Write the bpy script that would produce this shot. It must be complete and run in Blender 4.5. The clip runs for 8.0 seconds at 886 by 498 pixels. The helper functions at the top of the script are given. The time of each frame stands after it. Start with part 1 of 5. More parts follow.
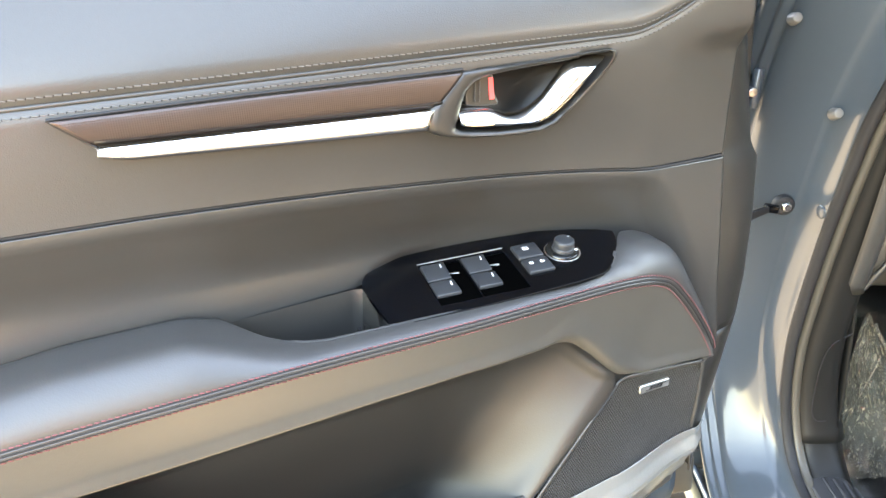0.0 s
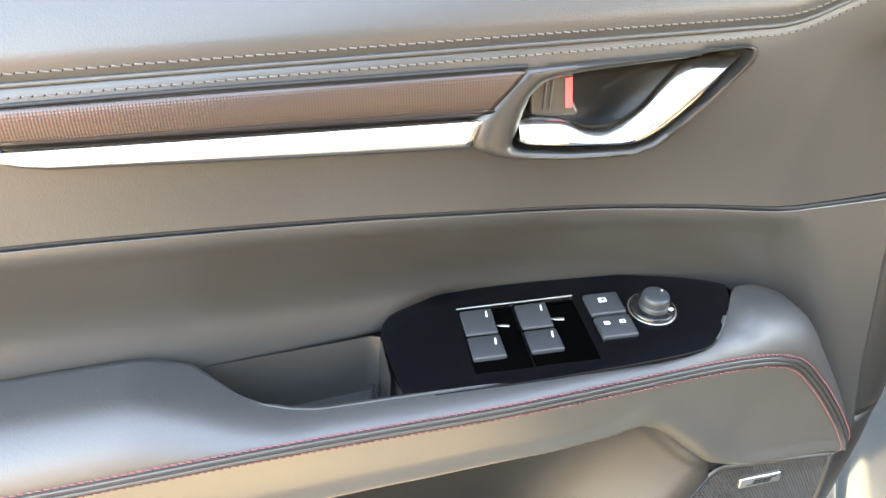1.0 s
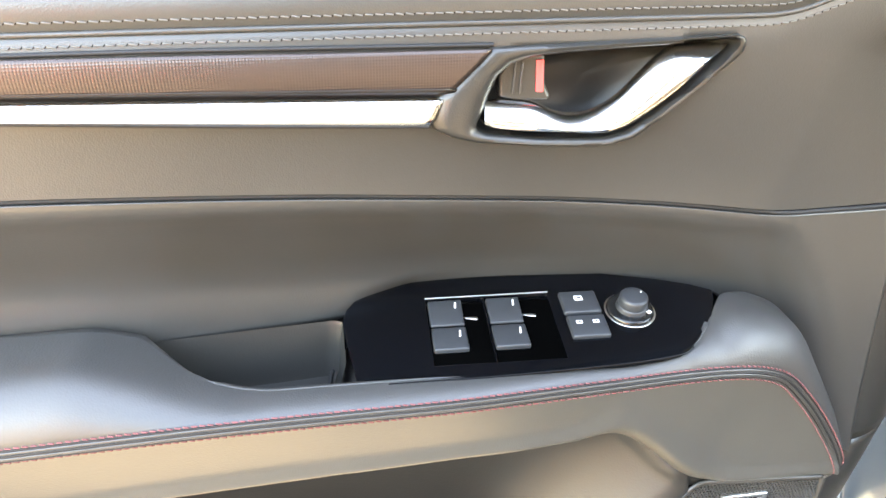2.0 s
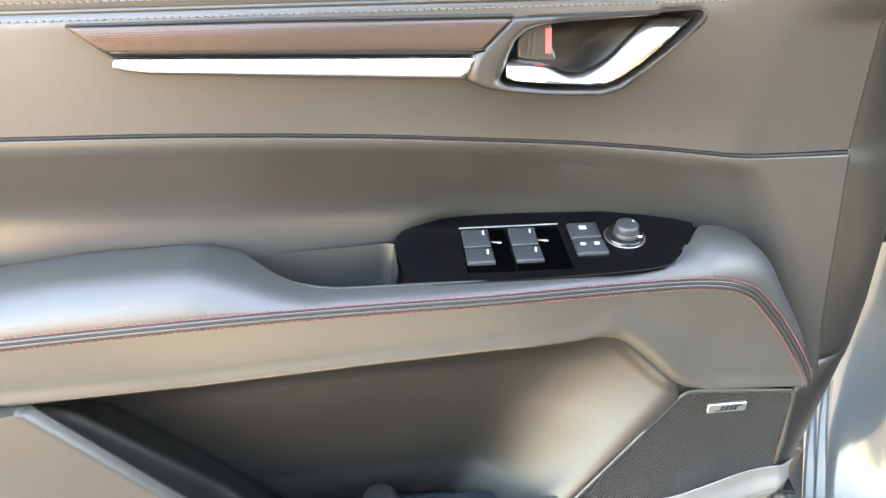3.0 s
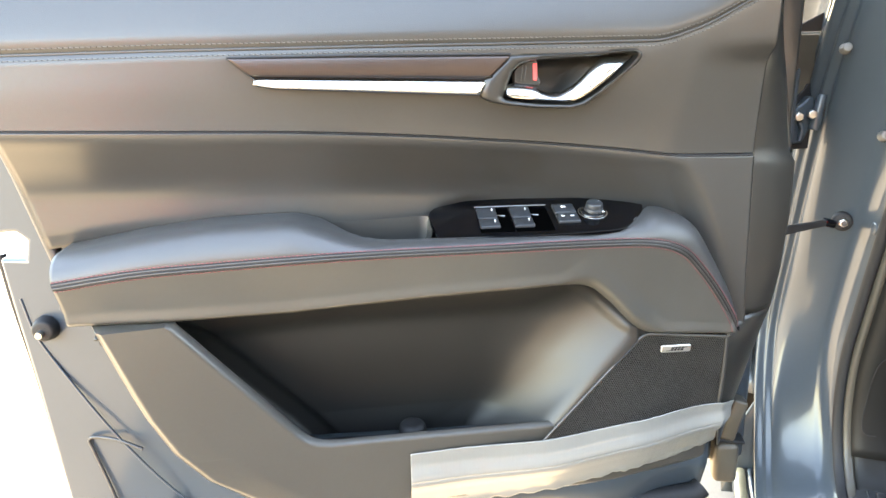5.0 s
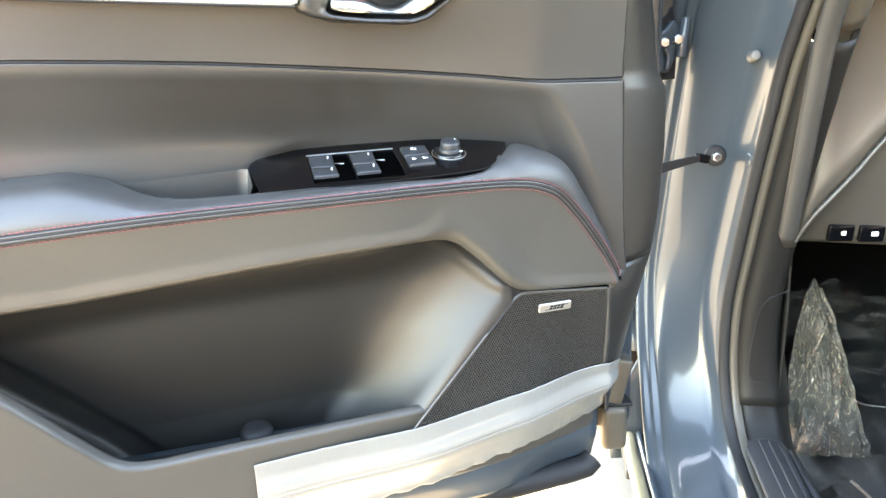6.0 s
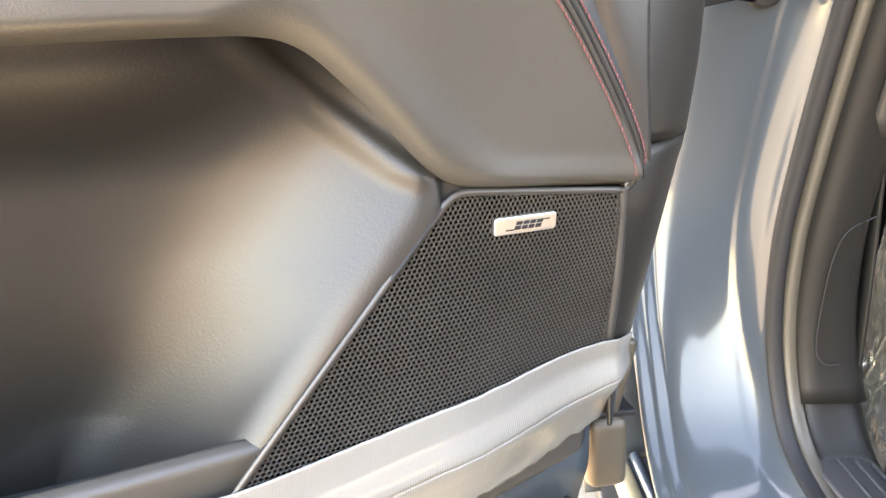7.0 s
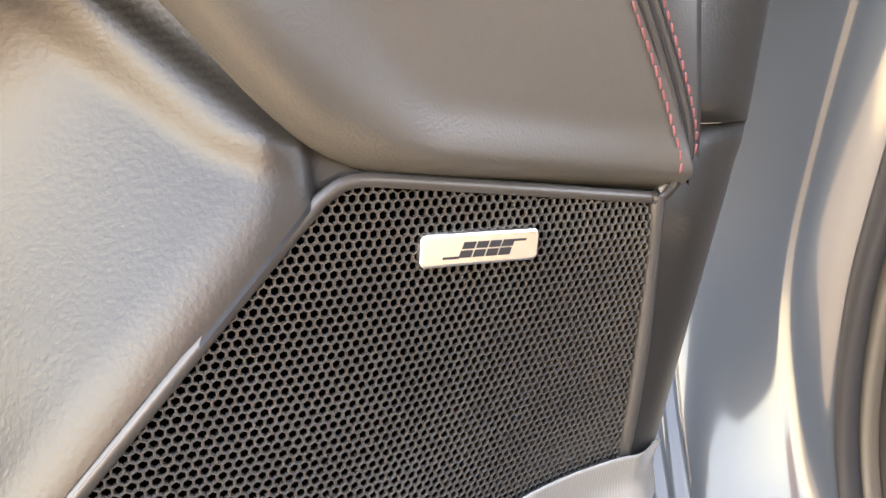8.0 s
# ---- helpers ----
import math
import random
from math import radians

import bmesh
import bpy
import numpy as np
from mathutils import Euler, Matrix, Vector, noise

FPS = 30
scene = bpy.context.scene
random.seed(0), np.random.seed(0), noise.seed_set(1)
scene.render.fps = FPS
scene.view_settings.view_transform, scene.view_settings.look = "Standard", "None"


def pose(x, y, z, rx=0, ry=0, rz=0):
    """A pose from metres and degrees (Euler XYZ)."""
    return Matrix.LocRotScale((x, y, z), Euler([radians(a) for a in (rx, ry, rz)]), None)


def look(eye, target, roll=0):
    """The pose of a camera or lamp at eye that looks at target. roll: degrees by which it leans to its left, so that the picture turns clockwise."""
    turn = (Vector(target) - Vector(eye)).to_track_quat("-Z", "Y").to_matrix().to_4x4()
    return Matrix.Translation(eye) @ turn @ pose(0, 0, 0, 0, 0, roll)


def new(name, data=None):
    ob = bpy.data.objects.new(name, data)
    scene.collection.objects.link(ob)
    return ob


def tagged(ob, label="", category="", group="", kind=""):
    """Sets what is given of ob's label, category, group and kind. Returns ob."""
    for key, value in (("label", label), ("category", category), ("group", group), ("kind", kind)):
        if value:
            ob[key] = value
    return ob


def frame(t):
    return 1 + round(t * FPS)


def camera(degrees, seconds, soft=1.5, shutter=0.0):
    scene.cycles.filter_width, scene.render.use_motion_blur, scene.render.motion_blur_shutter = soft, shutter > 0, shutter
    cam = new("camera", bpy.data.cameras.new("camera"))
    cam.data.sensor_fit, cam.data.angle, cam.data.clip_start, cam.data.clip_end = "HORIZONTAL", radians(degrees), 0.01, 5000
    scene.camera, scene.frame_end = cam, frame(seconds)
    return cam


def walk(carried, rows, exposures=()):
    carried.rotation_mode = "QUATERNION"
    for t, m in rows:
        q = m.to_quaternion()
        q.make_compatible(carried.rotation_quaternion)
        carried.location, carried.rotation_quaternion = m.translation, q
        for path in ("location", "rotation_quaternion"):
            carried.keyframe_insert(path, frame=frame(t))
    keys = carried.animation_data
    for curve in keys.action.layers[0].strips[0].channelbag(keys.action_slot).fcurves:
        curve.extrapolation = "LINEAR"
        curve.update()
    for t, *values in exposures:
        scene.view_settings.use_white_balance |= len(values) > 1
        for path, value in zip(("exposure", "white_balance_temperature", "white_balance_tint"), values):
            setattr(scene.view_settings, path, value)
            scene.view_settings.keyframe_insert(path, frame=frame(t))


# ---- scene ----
cam = camera(62.1, 8.0)

PATH = [
    (0, (0.049, -0.011, 1.163), (0.68, 1.752, 0.46), -3.7),
    (0.5, (0.15, 0.081, 1.162), (0.536, 1.89, 0.4), -2.5),
    (1, (0.152, 0.14, 1.162), (0.474, 1.946, 0.364), -1.7),
    (1.2, (0.159, 0.148, 1.162), (0.451, 1.958, 0.363), -1.4),
    (2.3, (0.208, 0.139, 1.137), (0.415, 1.966, 0.349), 0.3),
    (2.5, (0.203, 0.119, 1.133), (0.403, 1.95, 0.356), 0.1),
    (3, (0.175, -0.002, 1.127), (0.343, 1.851, 0.394), -0.7),
    (3.5, (0.147, -0.152, 1.116), (0.269, 1.734, 0.461), -0.7),
    (4, (0.129, -0.254, 1.112), (0.215, 1.659, 0.536), -0.4),
    (4.2, (0.125, -0.275, 1.111), (0.206, 1.642, 0.548), -0.3),
    (5.3, (0.133, -0.281, 1.09), (0.381, 1.629, 0.55), -1.2),
    (5.5, (0.145, -0.257, 1.078), (0.464, 1.639, 0.527), -1.5),
    (6, (0.18, -0.144, 1.021), (0.682, 1.705, 0.447), -2.5),
    (6.5, (0.244, 0.053, 0.913), (0.856, 1.859, 0.31), -2.8),
    (7, (0.315, 0.236, 0.809), (1.038, 2.016, 0.253), -2.1),
    (7.5, (0.373, 0.363, 0.768), (1.198, 2.13, 0.321), -1.3),
    (8, (0.416, 0.399, 0.747), (1.189, 2.202, 0.357), -0.2),
]
walk(cam, [(t, look(eye, target, roll)) for t, eye, target, roll in PATH], exposures=((0.0, 5.4, 9600, 11), (2.5, 5.65, 10000, 12), (3.0, 5.61, 9600, 11), (3.5, 5.45, 9200, 10), (4.0, 5.1, 9200, 10), (5.5, 5.15, 9200, 10), (6.0, 5.5, 9000, 9), (6.5, 5.62, 10000, 16), (7.0, 5.5, 10200, 18), (7.5, 5.35, 10400, 20), (8.0, 5.3, 10800, 23)))

# ---- light ----
world = bpy.data.worlds.new("sky")
scene.world = world
world.use_nodes = True
wn = world.node_tree.nodes
sky = wn.new("ShaderNodeTexSky")
sky.sky_type = 'NISHITA'
sky.sun_disc = False
SUN_EL, SUN_AZ = radians(47), radians(30)      # azimuth clockwise from +y
sky.sun_elevation, sky.sun_rotation = SUN_EL, SUN_AZ
sky.air_density, sky.dust_density = 1.0, 0.8
wn["Background"].inputs["Strength"].default_value = 0.15
world.node_tree.links.new(sky.outputs[0], wn["Background"].inputs["Color"])
sun = new("sun", bpy.data.lights.new("sun", 'SUN'))
sun.data.energy, sun.data.angle, sun.data.color = 4.8, radians(0.6), (1.0, 0.93, 0.82)
to_sun = Vector((math.sin(SUN_AZ) * math.cos(SUN_EL), math.cos(SUN_AZ) * math.cos(SUN_EL), math.sin(SUN_EL)))
sun.matrix_world = look(to_sun * 20, (0, 0, 0))


# ---- materials ----
def material(name, base, rough=0.5, metal=0.0, vary=0.12, scale=6.0, grain=0.0, grain_scale=900.0, cells=False,
             coat=0.0, rough_vary=0.06, spec=0.5):
    """Principled surface with broad mottling, fine grain relief and uneven gloss."""
    m = bpy.data.materials.new(name)
    m.use_nodes = True
    nt = m.node_tree
    n, l = nt.nodes, nt.links
    b = n["Principled BSDF"]
    b.inputs["Metallic"].default_value = metal
    b.inputs["Specular IOR Level"].default_value = spec
    b.inputs["Coat Weight"].default_value = coat
    b.inputs["Coat Roughness"].default_value = 0.09
    co = n.new("ShaderNodeTexCoord")
    big = n.new("ShaderNodeTexNoise")
    big.inputs["Scale"].default_value, big.inputs["Detail"].default_value = scale, 6
    fine = n.new("ShaderNodeTexNoise")
    fine.inputs["Scale"].default_value, fine.inputs["Detail"].default_value = scale * 40, 3
    for t in (big, fine):
        l.new(co.outputs["Object"], t.inputs["Vector"])
    mix = n.new("ShaderNodeMath")
    mix.operation = 'MULTIPLY_ADD'
    l.new(fine.outputs[0], mix.inputs[0])
    mix.inputs[1].default_value = 0.35
    l.new(big.outputs[0], mix.inputs[2])
    ramp = n.new("ShaderNodeMapRange")
    ramp.inputs["From Min"].default_value, ramp.inputs["From Max"].default_value = 0.35, 1.0
    ramp.inputs["To Min"].default_value, ramp.inputs["To Max"].default_value = 1 - vary, 1 + vary
    l.new(mix.outputs[0], ramp.inputs["Value"])
    col = n.new("ShaderNodeVectorMath")
    col.operation = 'SCALE'
    col.inputs[0].default_value = base
    l.new(ramp.outputs[0], col.inputs["Scale"])
    l.new(col.outputs[0], b.inputs["Base Color"])
    rr = n.new("ShaderNodeMapRange")
    rr.inputs["To Min"].default_value, rr.inputs["To Max"].default_value = max(0.02, rough - rough_vary), rough + rough_vary
    l.new(big.outputs[0], rr.inputs["Value"])
    l.new(rr.outputs[0], b.inputs["Roughness"])
    if grain:
        g = n.new("ShaderNodeTexVoronoi" if cells else "ShaderNodeTexNoise")
        g.inputs["Scale"].default_value = grain_scale
        l.new(co.outputs["Object"], g.inputs["Vector"])
        bump = n.new("ShaderNodeBump")
        bump.inputs["Strength"].default_value, bump.inputs["Distance"].default_value = grain, 0.0006
        l.new(g.outputs[0], bump.inputs["Height"])
        l.new(bump.outputs[0], b.inputs["Normal"])
    return m


VINYL = material("grained_vinyl", (0.031, 0.0302, 0.0288), 0.36, grain=0.15, grain_scale=1000, cells=True)
PLASTIC = material("moulded_plastic", (0.017, 0.0165, 0.0155), 0.33, grain=0.22, grain_scale=900)
LOWER = material("moulded_lower_plastic", (0.042, 0.039, 0.0345), 0.36, grain=0.22, grain_scale=900)
# Pocket plastic, base darkened to carry the shade inside the pocket.
LINER = material("shaded_pocket_plastic", (0.0118, 0.0115, 0.011), 0.40, grain=0.24, grain_scale=620, spec=0.42)
FACE = material("soft_grey_vinyl", (0.044, 0.043, 0.0398), 0.38, grain=0.15, grain_scale=1000, cells=True)
LEATHER = material("soft_leatherette", (0.027, 0.0265, 0.0262), 0.46, grain=0.14, grain_scale=750, cells=True, spec=0.62)
MIDDLE = material("soft_dark_vinyl", (0.0285, 0.0276, 0.0263), 0.33, grain=0.08, grain_scale=1000, cells=True, spec=0.6)
DARK = material("dark_plastic", (0.022, 0.022, 0.024), 0.45, grain=0.15)
BLACK = material("black_rubber", (0.010, 0.010, 0.011), 0.6, vary=0.3, grain=0.2, spec=0.3)
# Black without gloss: the shade of holes and hollows put into the colour.
WELL = material("hollow_shade_black", (0.0008, 0.0008, 0.0008), 0.9, vary=0.3, spec=0.0)
PIANO = material("gloss_black", (0.0015, 0.0018, 0.0025), 0.10, vary=0.3, rough_vary=0.03, spec=0.13)
SWITCH = material("satin_switch_plastic", (0.020, 0.022, 0.025), 0.42, grain=0.1, spec=0.4)
CHROME = material("satin_chrome", (0.80, 0.79, 0.77), 0.24, metal=1.0, vary=0.05, rough_vary=0.04)
SILVER = material("brushed_silver", (0.75, 0.75, 0.73), 0.3, metal=1.0, vary=0.05)
STEEL = material("zinc_steel", (0.45, 0.44, 0.42), 0.3, metal=1.0, vary=0.25, scale=60)
RED = material("red_marker", (0.75, 0.06, 0.06), 0.5)
REDTHREAD = material("red_thread", (0.12, 0.036, 0.040), 0.7, vary=0.3, scale=200)
WHITETHREAD = material("grey_thread", (0.078, 0.076, 0.073), 0.7, vary=0.3, scale=200)
MARK = material("white_print", (0.8, 0.8, 0.78), 0.5)
PAINT = material("blue_grey_metallic_paint", (0.030, 0.040, 0.050), 0.40, metal=0.0, vary=0.06, scale=3, coat=0.48, spec=0.2, rough_vary=0.02)
HINGE = material("painted_hinge", (0.08, 0.068, 0.052), 0.45, metal=0.3, vary=0.2, scale=30)
BROWN = material("dull_brown_paint", (0.030, 0.023, 0.018), 0.5, vary=0.2, scale=30)
CONCRETE = material("worn_asphalt", (0.15, 0.128, 0.097), 0.85, vary=0.22, scale=2.5, grain=0.8, grain_scale=120)
# Trim plastic with sunlight put into its paler base; KICK is the shaded copy.
LIP = material("sunlit_toned_trim", (0.042, 0.0375, 0.030), 0.42, grain=0.2, grain_scale=700, spec=0.4)
LINING = material("cabin_trim", (0.032, 0.0297, 0.0258), 0.38, grain=0.25, grain_scale=700, spec=0.45)
KICK = material("shade_toned_trim", (0.0080, 0.0078, 0.0073), 0.46, grain=0.25, grain_scale=700, spec=0.18)
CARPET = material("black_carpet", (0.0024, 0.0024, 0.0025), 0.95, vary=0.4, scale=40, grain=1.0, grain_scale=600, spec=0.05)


# ---- mesh helpers ----
def link_mesh(name, verts, faces, mat, parent=None, label="", smooth=True, sharp=40):
    me = bpy.data.meshes.new(name)
    me.from_pydata([tuple(v) for v in verts], [], faces)
    me.materials.append(mat)
    if smooth:
        me.polygons.foreach_set("use_smooth", [True] * len(me.polygons))
        me.set_sharp_from_angle(angle=radians(sharp))
    me.update()
    ob = new(name, me)
    ob.parent = parent
    if label:
        tagged(ob, label)
    return ob


def part(name, bm, mat, parent=None, label="", smooth=True, sharp=40):
    me = bpy.data.meshes.new(name)
    bm.to_mesh(me)
    bm.free()
    me.materials.append(mat)
    if smooth:
        me.polygons.foreach_set("use_smooth", [True] * len(me.polygons))
        me.set_sharp_from_angle(angle=radians(sharp))
    ob = new(name, me)
    ob.parent = parent
    if label:
        tagged(ob, label)
    return ob


def thicken(ob, t, offset=-1):
    mod = ob.modifiers.new("thickness", 'SOLIDIFY')
    mod.thickness, mod.offset = t, offset
    return ob


def rounded(ob, w, seg=3):
    mod = ob.modifiers.new("edge", 'BEVEL')
    mod.width, mod.segments, mod.limit_method = w, seg, 'ANGLE'
    return ob


def sheet(name, P, us, vs, mat, parent, label="", thick=0.003, facing=(0, -1, 0), keep=None, sharp=40):
    """A surface P(u, v) over the samples us and vs, turned to face a direction; keep(x, z) says which faces stay."""
    nu, nv = len(us), len(vs)
    verts = [Vector(P(u, v)) for v in vs for u in us]
    faces, turn = [], 0.0
    for j in range(nv - 1):
        for i in range(nu - 1):
            q = (j * nu + i, j * nu + i + 1, (j + 1) * nu + i + 1, (j + 1) * nu + i)
            if keep:
                c = (verts[q[0]] + verts[q[2]]) / 2
                if not keep(c.x, c.z):
                    continue
            faces.append(q)
            turn += (verts[q[2]] - verts[q[0]]).cross(verts[q[3]] - verts[q[1]]).dot(Vector(facing))
    if turn < 0:
        faces = [f[::-1] for f in faces]
    ob = link_mesh(name, verts, faces, mat, parent, label, sharp=sharp)
    return thicken(ob, thick) if thick else ob


def tab(rows):
    """Piecewise-linear function through (a, b) pairs."""
    r = sorted(rows)
    xs, ys = [a for a, _ in r], [b for _, b in r]
    return lambda x: float(np.interp(x, xs, ys))


def soft(rows, width, n=9):
    """The same, smoothed over a width."""
    f = tab(rows)
    return lambda x: sum(f(x + width * (k / (n - 1) - 0.5)) for k in range(n)) / n


def step(a, b, x):
    t = min(1.0, max(0.0, (x - a) / (b - a)))
    return t * t * (3 - 2 * t)


def spline(points, n):
    """Catmull-Rom curve through points, sampled evenly n times."""
    p = [Vector(q) for q in points]
    p = [2 * p[0] - p[1]] + p + [2 * p[-1] - p[-2]]
    out = []
    for i in range(1, len(p) - 2):
        for k in range(16):
            t = k / 16
            a, b, c, d = p[i - 1:i + 3]
            out.append(0.5 * (2 * b + (c - a) * t + (2 * a - 5 * b + 4 * c - d) * t * t + (3 * b - a - 3 * c + d) * t ** 3))
    out.append(p[-2])
    s = [0.0]
    for a, b in zip(out, out[1:]):
        s.append(s[-1] + (b - a).length)
    arr = np.array([list(v) for v in out])
    at = np.linspace(0, s[-1], n)
    return [Vector([float(np.interp(q, s, arr[:, k])) for k in range(len(out[0]))]) for q in at]


def tube(name, pts, r, mat, parent, label="", sides=8, closed=False):
    pts = [Vector(p) for p in pts]
    verts, faces, n = [], [], len(pts)
    for i, p in enumerate(pts):
        d = (pts[min(i + 1, n - 1)] - pts[max(i - 1, 0)]).normalized()
        a = d.cross(Vector((0, 1, 0)) if abs(d.y) < 0.9 else Vector((1, 0, 0))).normalized()
        b = d.cross(a)
        for k in range(sides):
            w = 2 * math.pi * k / sides
            verts.append(p + r * (math.cos(w) * a + math.sin(w) * b))
    for i in range(n - 1):
        for k in range(sides):
            k2 = (k + 1) % sides
            faces.append((i * sides + k, (i + 1) * sides + k, (i + 1) * sides + k2, i * sides + k2))
    faces += [tuple(range(sides)), tuple(range((n - 1) * sides, n * sides))[::-1]]
    return link_mesh(name, verts, faces, mat, parent, label, sharp=60)


def box(name, size, place, mat, parent, label="", bevel=0.002, turn=(0, 0, 0), seg=3):
    bm = bmesh.new()
    bmesh.ops.create_cube(bm, size=1, matrix=pose(*place, *turn) @ Matrix.Diagonal((*size, 1)))
    if bevel:
        bmesh.ops.bevel(bm, geom=bm.edges[:], offset=bevel, segments=seg, affect='EDGES', profile=0.5)
    return part(name, bm, mat, parent, label)


def disc(name, r1, r2, depth, m, mat, parent, label="", bevel=0.0, sides=32):
    """A round plug along local z with radii r1 below and r2 above, at the pose m."""
    bm = bmesh.new()
    bmesh.ops.create_cone(bm, cap_ends=True, segments=sides, radius1=r1, radius2=r2, depth=depth, matrix=m)
    if bevel:
        es = [e for e in bm.edges if len(e.link_faces) == 2 and e.calc_face_angle() > 0.6]
        bmesh.ops.bevel(bm, geom=es, offset=bevel, segments=3, affect='EDGES', profile=0.5)
    return part(name, bm, mat, parent, label)


def slab(name, outline, depth_at, t, mat, parent, label="", bevel=0.001, seg=3):
    """An outline in (x, z) laid on the depth depth_at(x, z), and extruded away from the cabin by t."""
    bm = bmesh.new()
    f = bm.faces.new([bm.verts.new((x, depth_at(x, z), z)) for x, z in outline])
    bm.normal_update()
    if f.normal.y > 0:
        f.normal_flip()
    g = bmesh.ops.extrude_face_region(bm, geom=[f])
    back = [v for v in g["geom"] if isinstance(v, bmesh.types.BMVert)]
    for v in bm.verts:
        if v not in back:
            v.co.y += t
    bmesh.ops.recalc_face_normals(bm, faces=bm.faces[:])
    ob = part(name, bm, mat, parent, label)
    return rounded(ob, bevel, seg) if bevel else ob


def polar(outline, centre, n):
    """An outline met by n rays from its centre."""
    out = []
    m = len(outline)
    for k in range(n):
        a = 2 * math.pi * k / n
        d = (math.cos(a) * 1.0, math.sin(a) * 0.4)
        best = 0.0
        for i in range(m):
            (x1, z1), (x2, z2) = outline[i], outline[(i + 1) % m]
            ex, ez = x2 - x1, z2 - z1
            det = d[0] * -ez + ex * d[1]
            if abs(det) < 1e-12:
                continue
            rx, rz = x1 - centre[0], z1 - centre[1]
            s = (rx * -ez + ex * rz) / det
            w = (d[0] * rz - d[1] * rx) / det
            if s > 0 and -1e-6 <= w <= 1 + 1e-6:
                best = max(best, s)
        out.append((centre[0] + best * d[0], centre[1] + best * d[1]))
    return out


def inside(poly, x, z):
    hit = False
    for (x1, z1), (x2, z2) in zip(poly, poly[1:] + poly[:1]):
        if (z1 > z) != (z2 > z) and x < (x2 - x1) * (z - z1) / (z2 - z1) + x1:
            hit = not hit
    return hit


def stitches(name, path, normal_at, pitch, length, r, mat, parent, label, slant=0.0, phase=0.0):
    """A row of sewn stitches along a path, each a small rounded bar, in one mesh."""
    total = sum((b - a).length for a, b in zip(path, path[1:]))
    n = int(total / pitch)
    pts = spline(path, n + 1)
    verts, faces = [], []
    rnd = random.Random(7)
    for i in range(n):
        d = (pts[i + 1] - pts[i]).normalized()
        nor = normal_at(pts[i]).normalized()
        side = d.cross(nor).normalized()
        d = (d + side * (slant + rnd.uniform(-0.07, 0.07))).normalized()
        side = d.cross(nor).normalized()
        c = pts[i].lerp(pts[i + 1], 0.5 + phase)
        base = len(verts)
        for k, (s, q, lift) in enumerate(((-0.5, 0.45, -0.3), (-0.32, 1, 0.35), (0.32, 1, 0.35), (0.5, 0.45, -0.3))):
            for j in range(6):
                w = math.pi * j / 3
                verts.append(c + d * (s * length) + r * q * (math.cos(w) * side + math.sin(w) * nor) + nor * lift * r)
        for k in range(3):
            for j in range(6):
                j2 = (j + 1) % 6
                faces.append((base + k * 6 + j, base + k * 6 + j2, base + k * 6 + 6 + j2, base + k * 6 + 6 + j))
        faces += [tuple(base + j for j in range(6))[::-1], tuple(base + 18 + j for j in range(6))]
    return tagged(link_mesh(name, verts, faces, mat, parent, label), kind="stuff")


def lin(a, b, n):
    return [a + (b - a) * i / (n - 1) for i in range(n)]


# ---- ground ----
def ground_sheet():
    P = lambda u, v: (u, v, 0.006 * noise.noise(Vector((u * 1.3, v * 1.3, 0))) if abs(u) < 5 and abs(v) < 5 else 0.0)
    marks = [-900, -60, -12] + lin(-4, 4, 41) + [12, 60, 900]
    ob = sheet("ground", P, marks, marks, CONCRETE, None, thick=0, facing=(0, 0, 1))
    return tagged(ob, "worn grey asphalt forecourt, sunlit away from the car", "ground", kind="structure")


ground_sheet()
# Unseen wall, added to block the low sky and darken reflections.
WALL = material("red_brown_plaster", (0.16, 0.115, 0.092), 0.9, vary=0.25, scale=3, grain=0.6, grain_scale=60)
tagged(box("unseen_wall", (16.0, 0.3, 2.4), (4.0, -6.5, 1.2), WALL, None, bevel=0.02), "unseen plain brown wall added to block low sky", "wall", kind="structure")


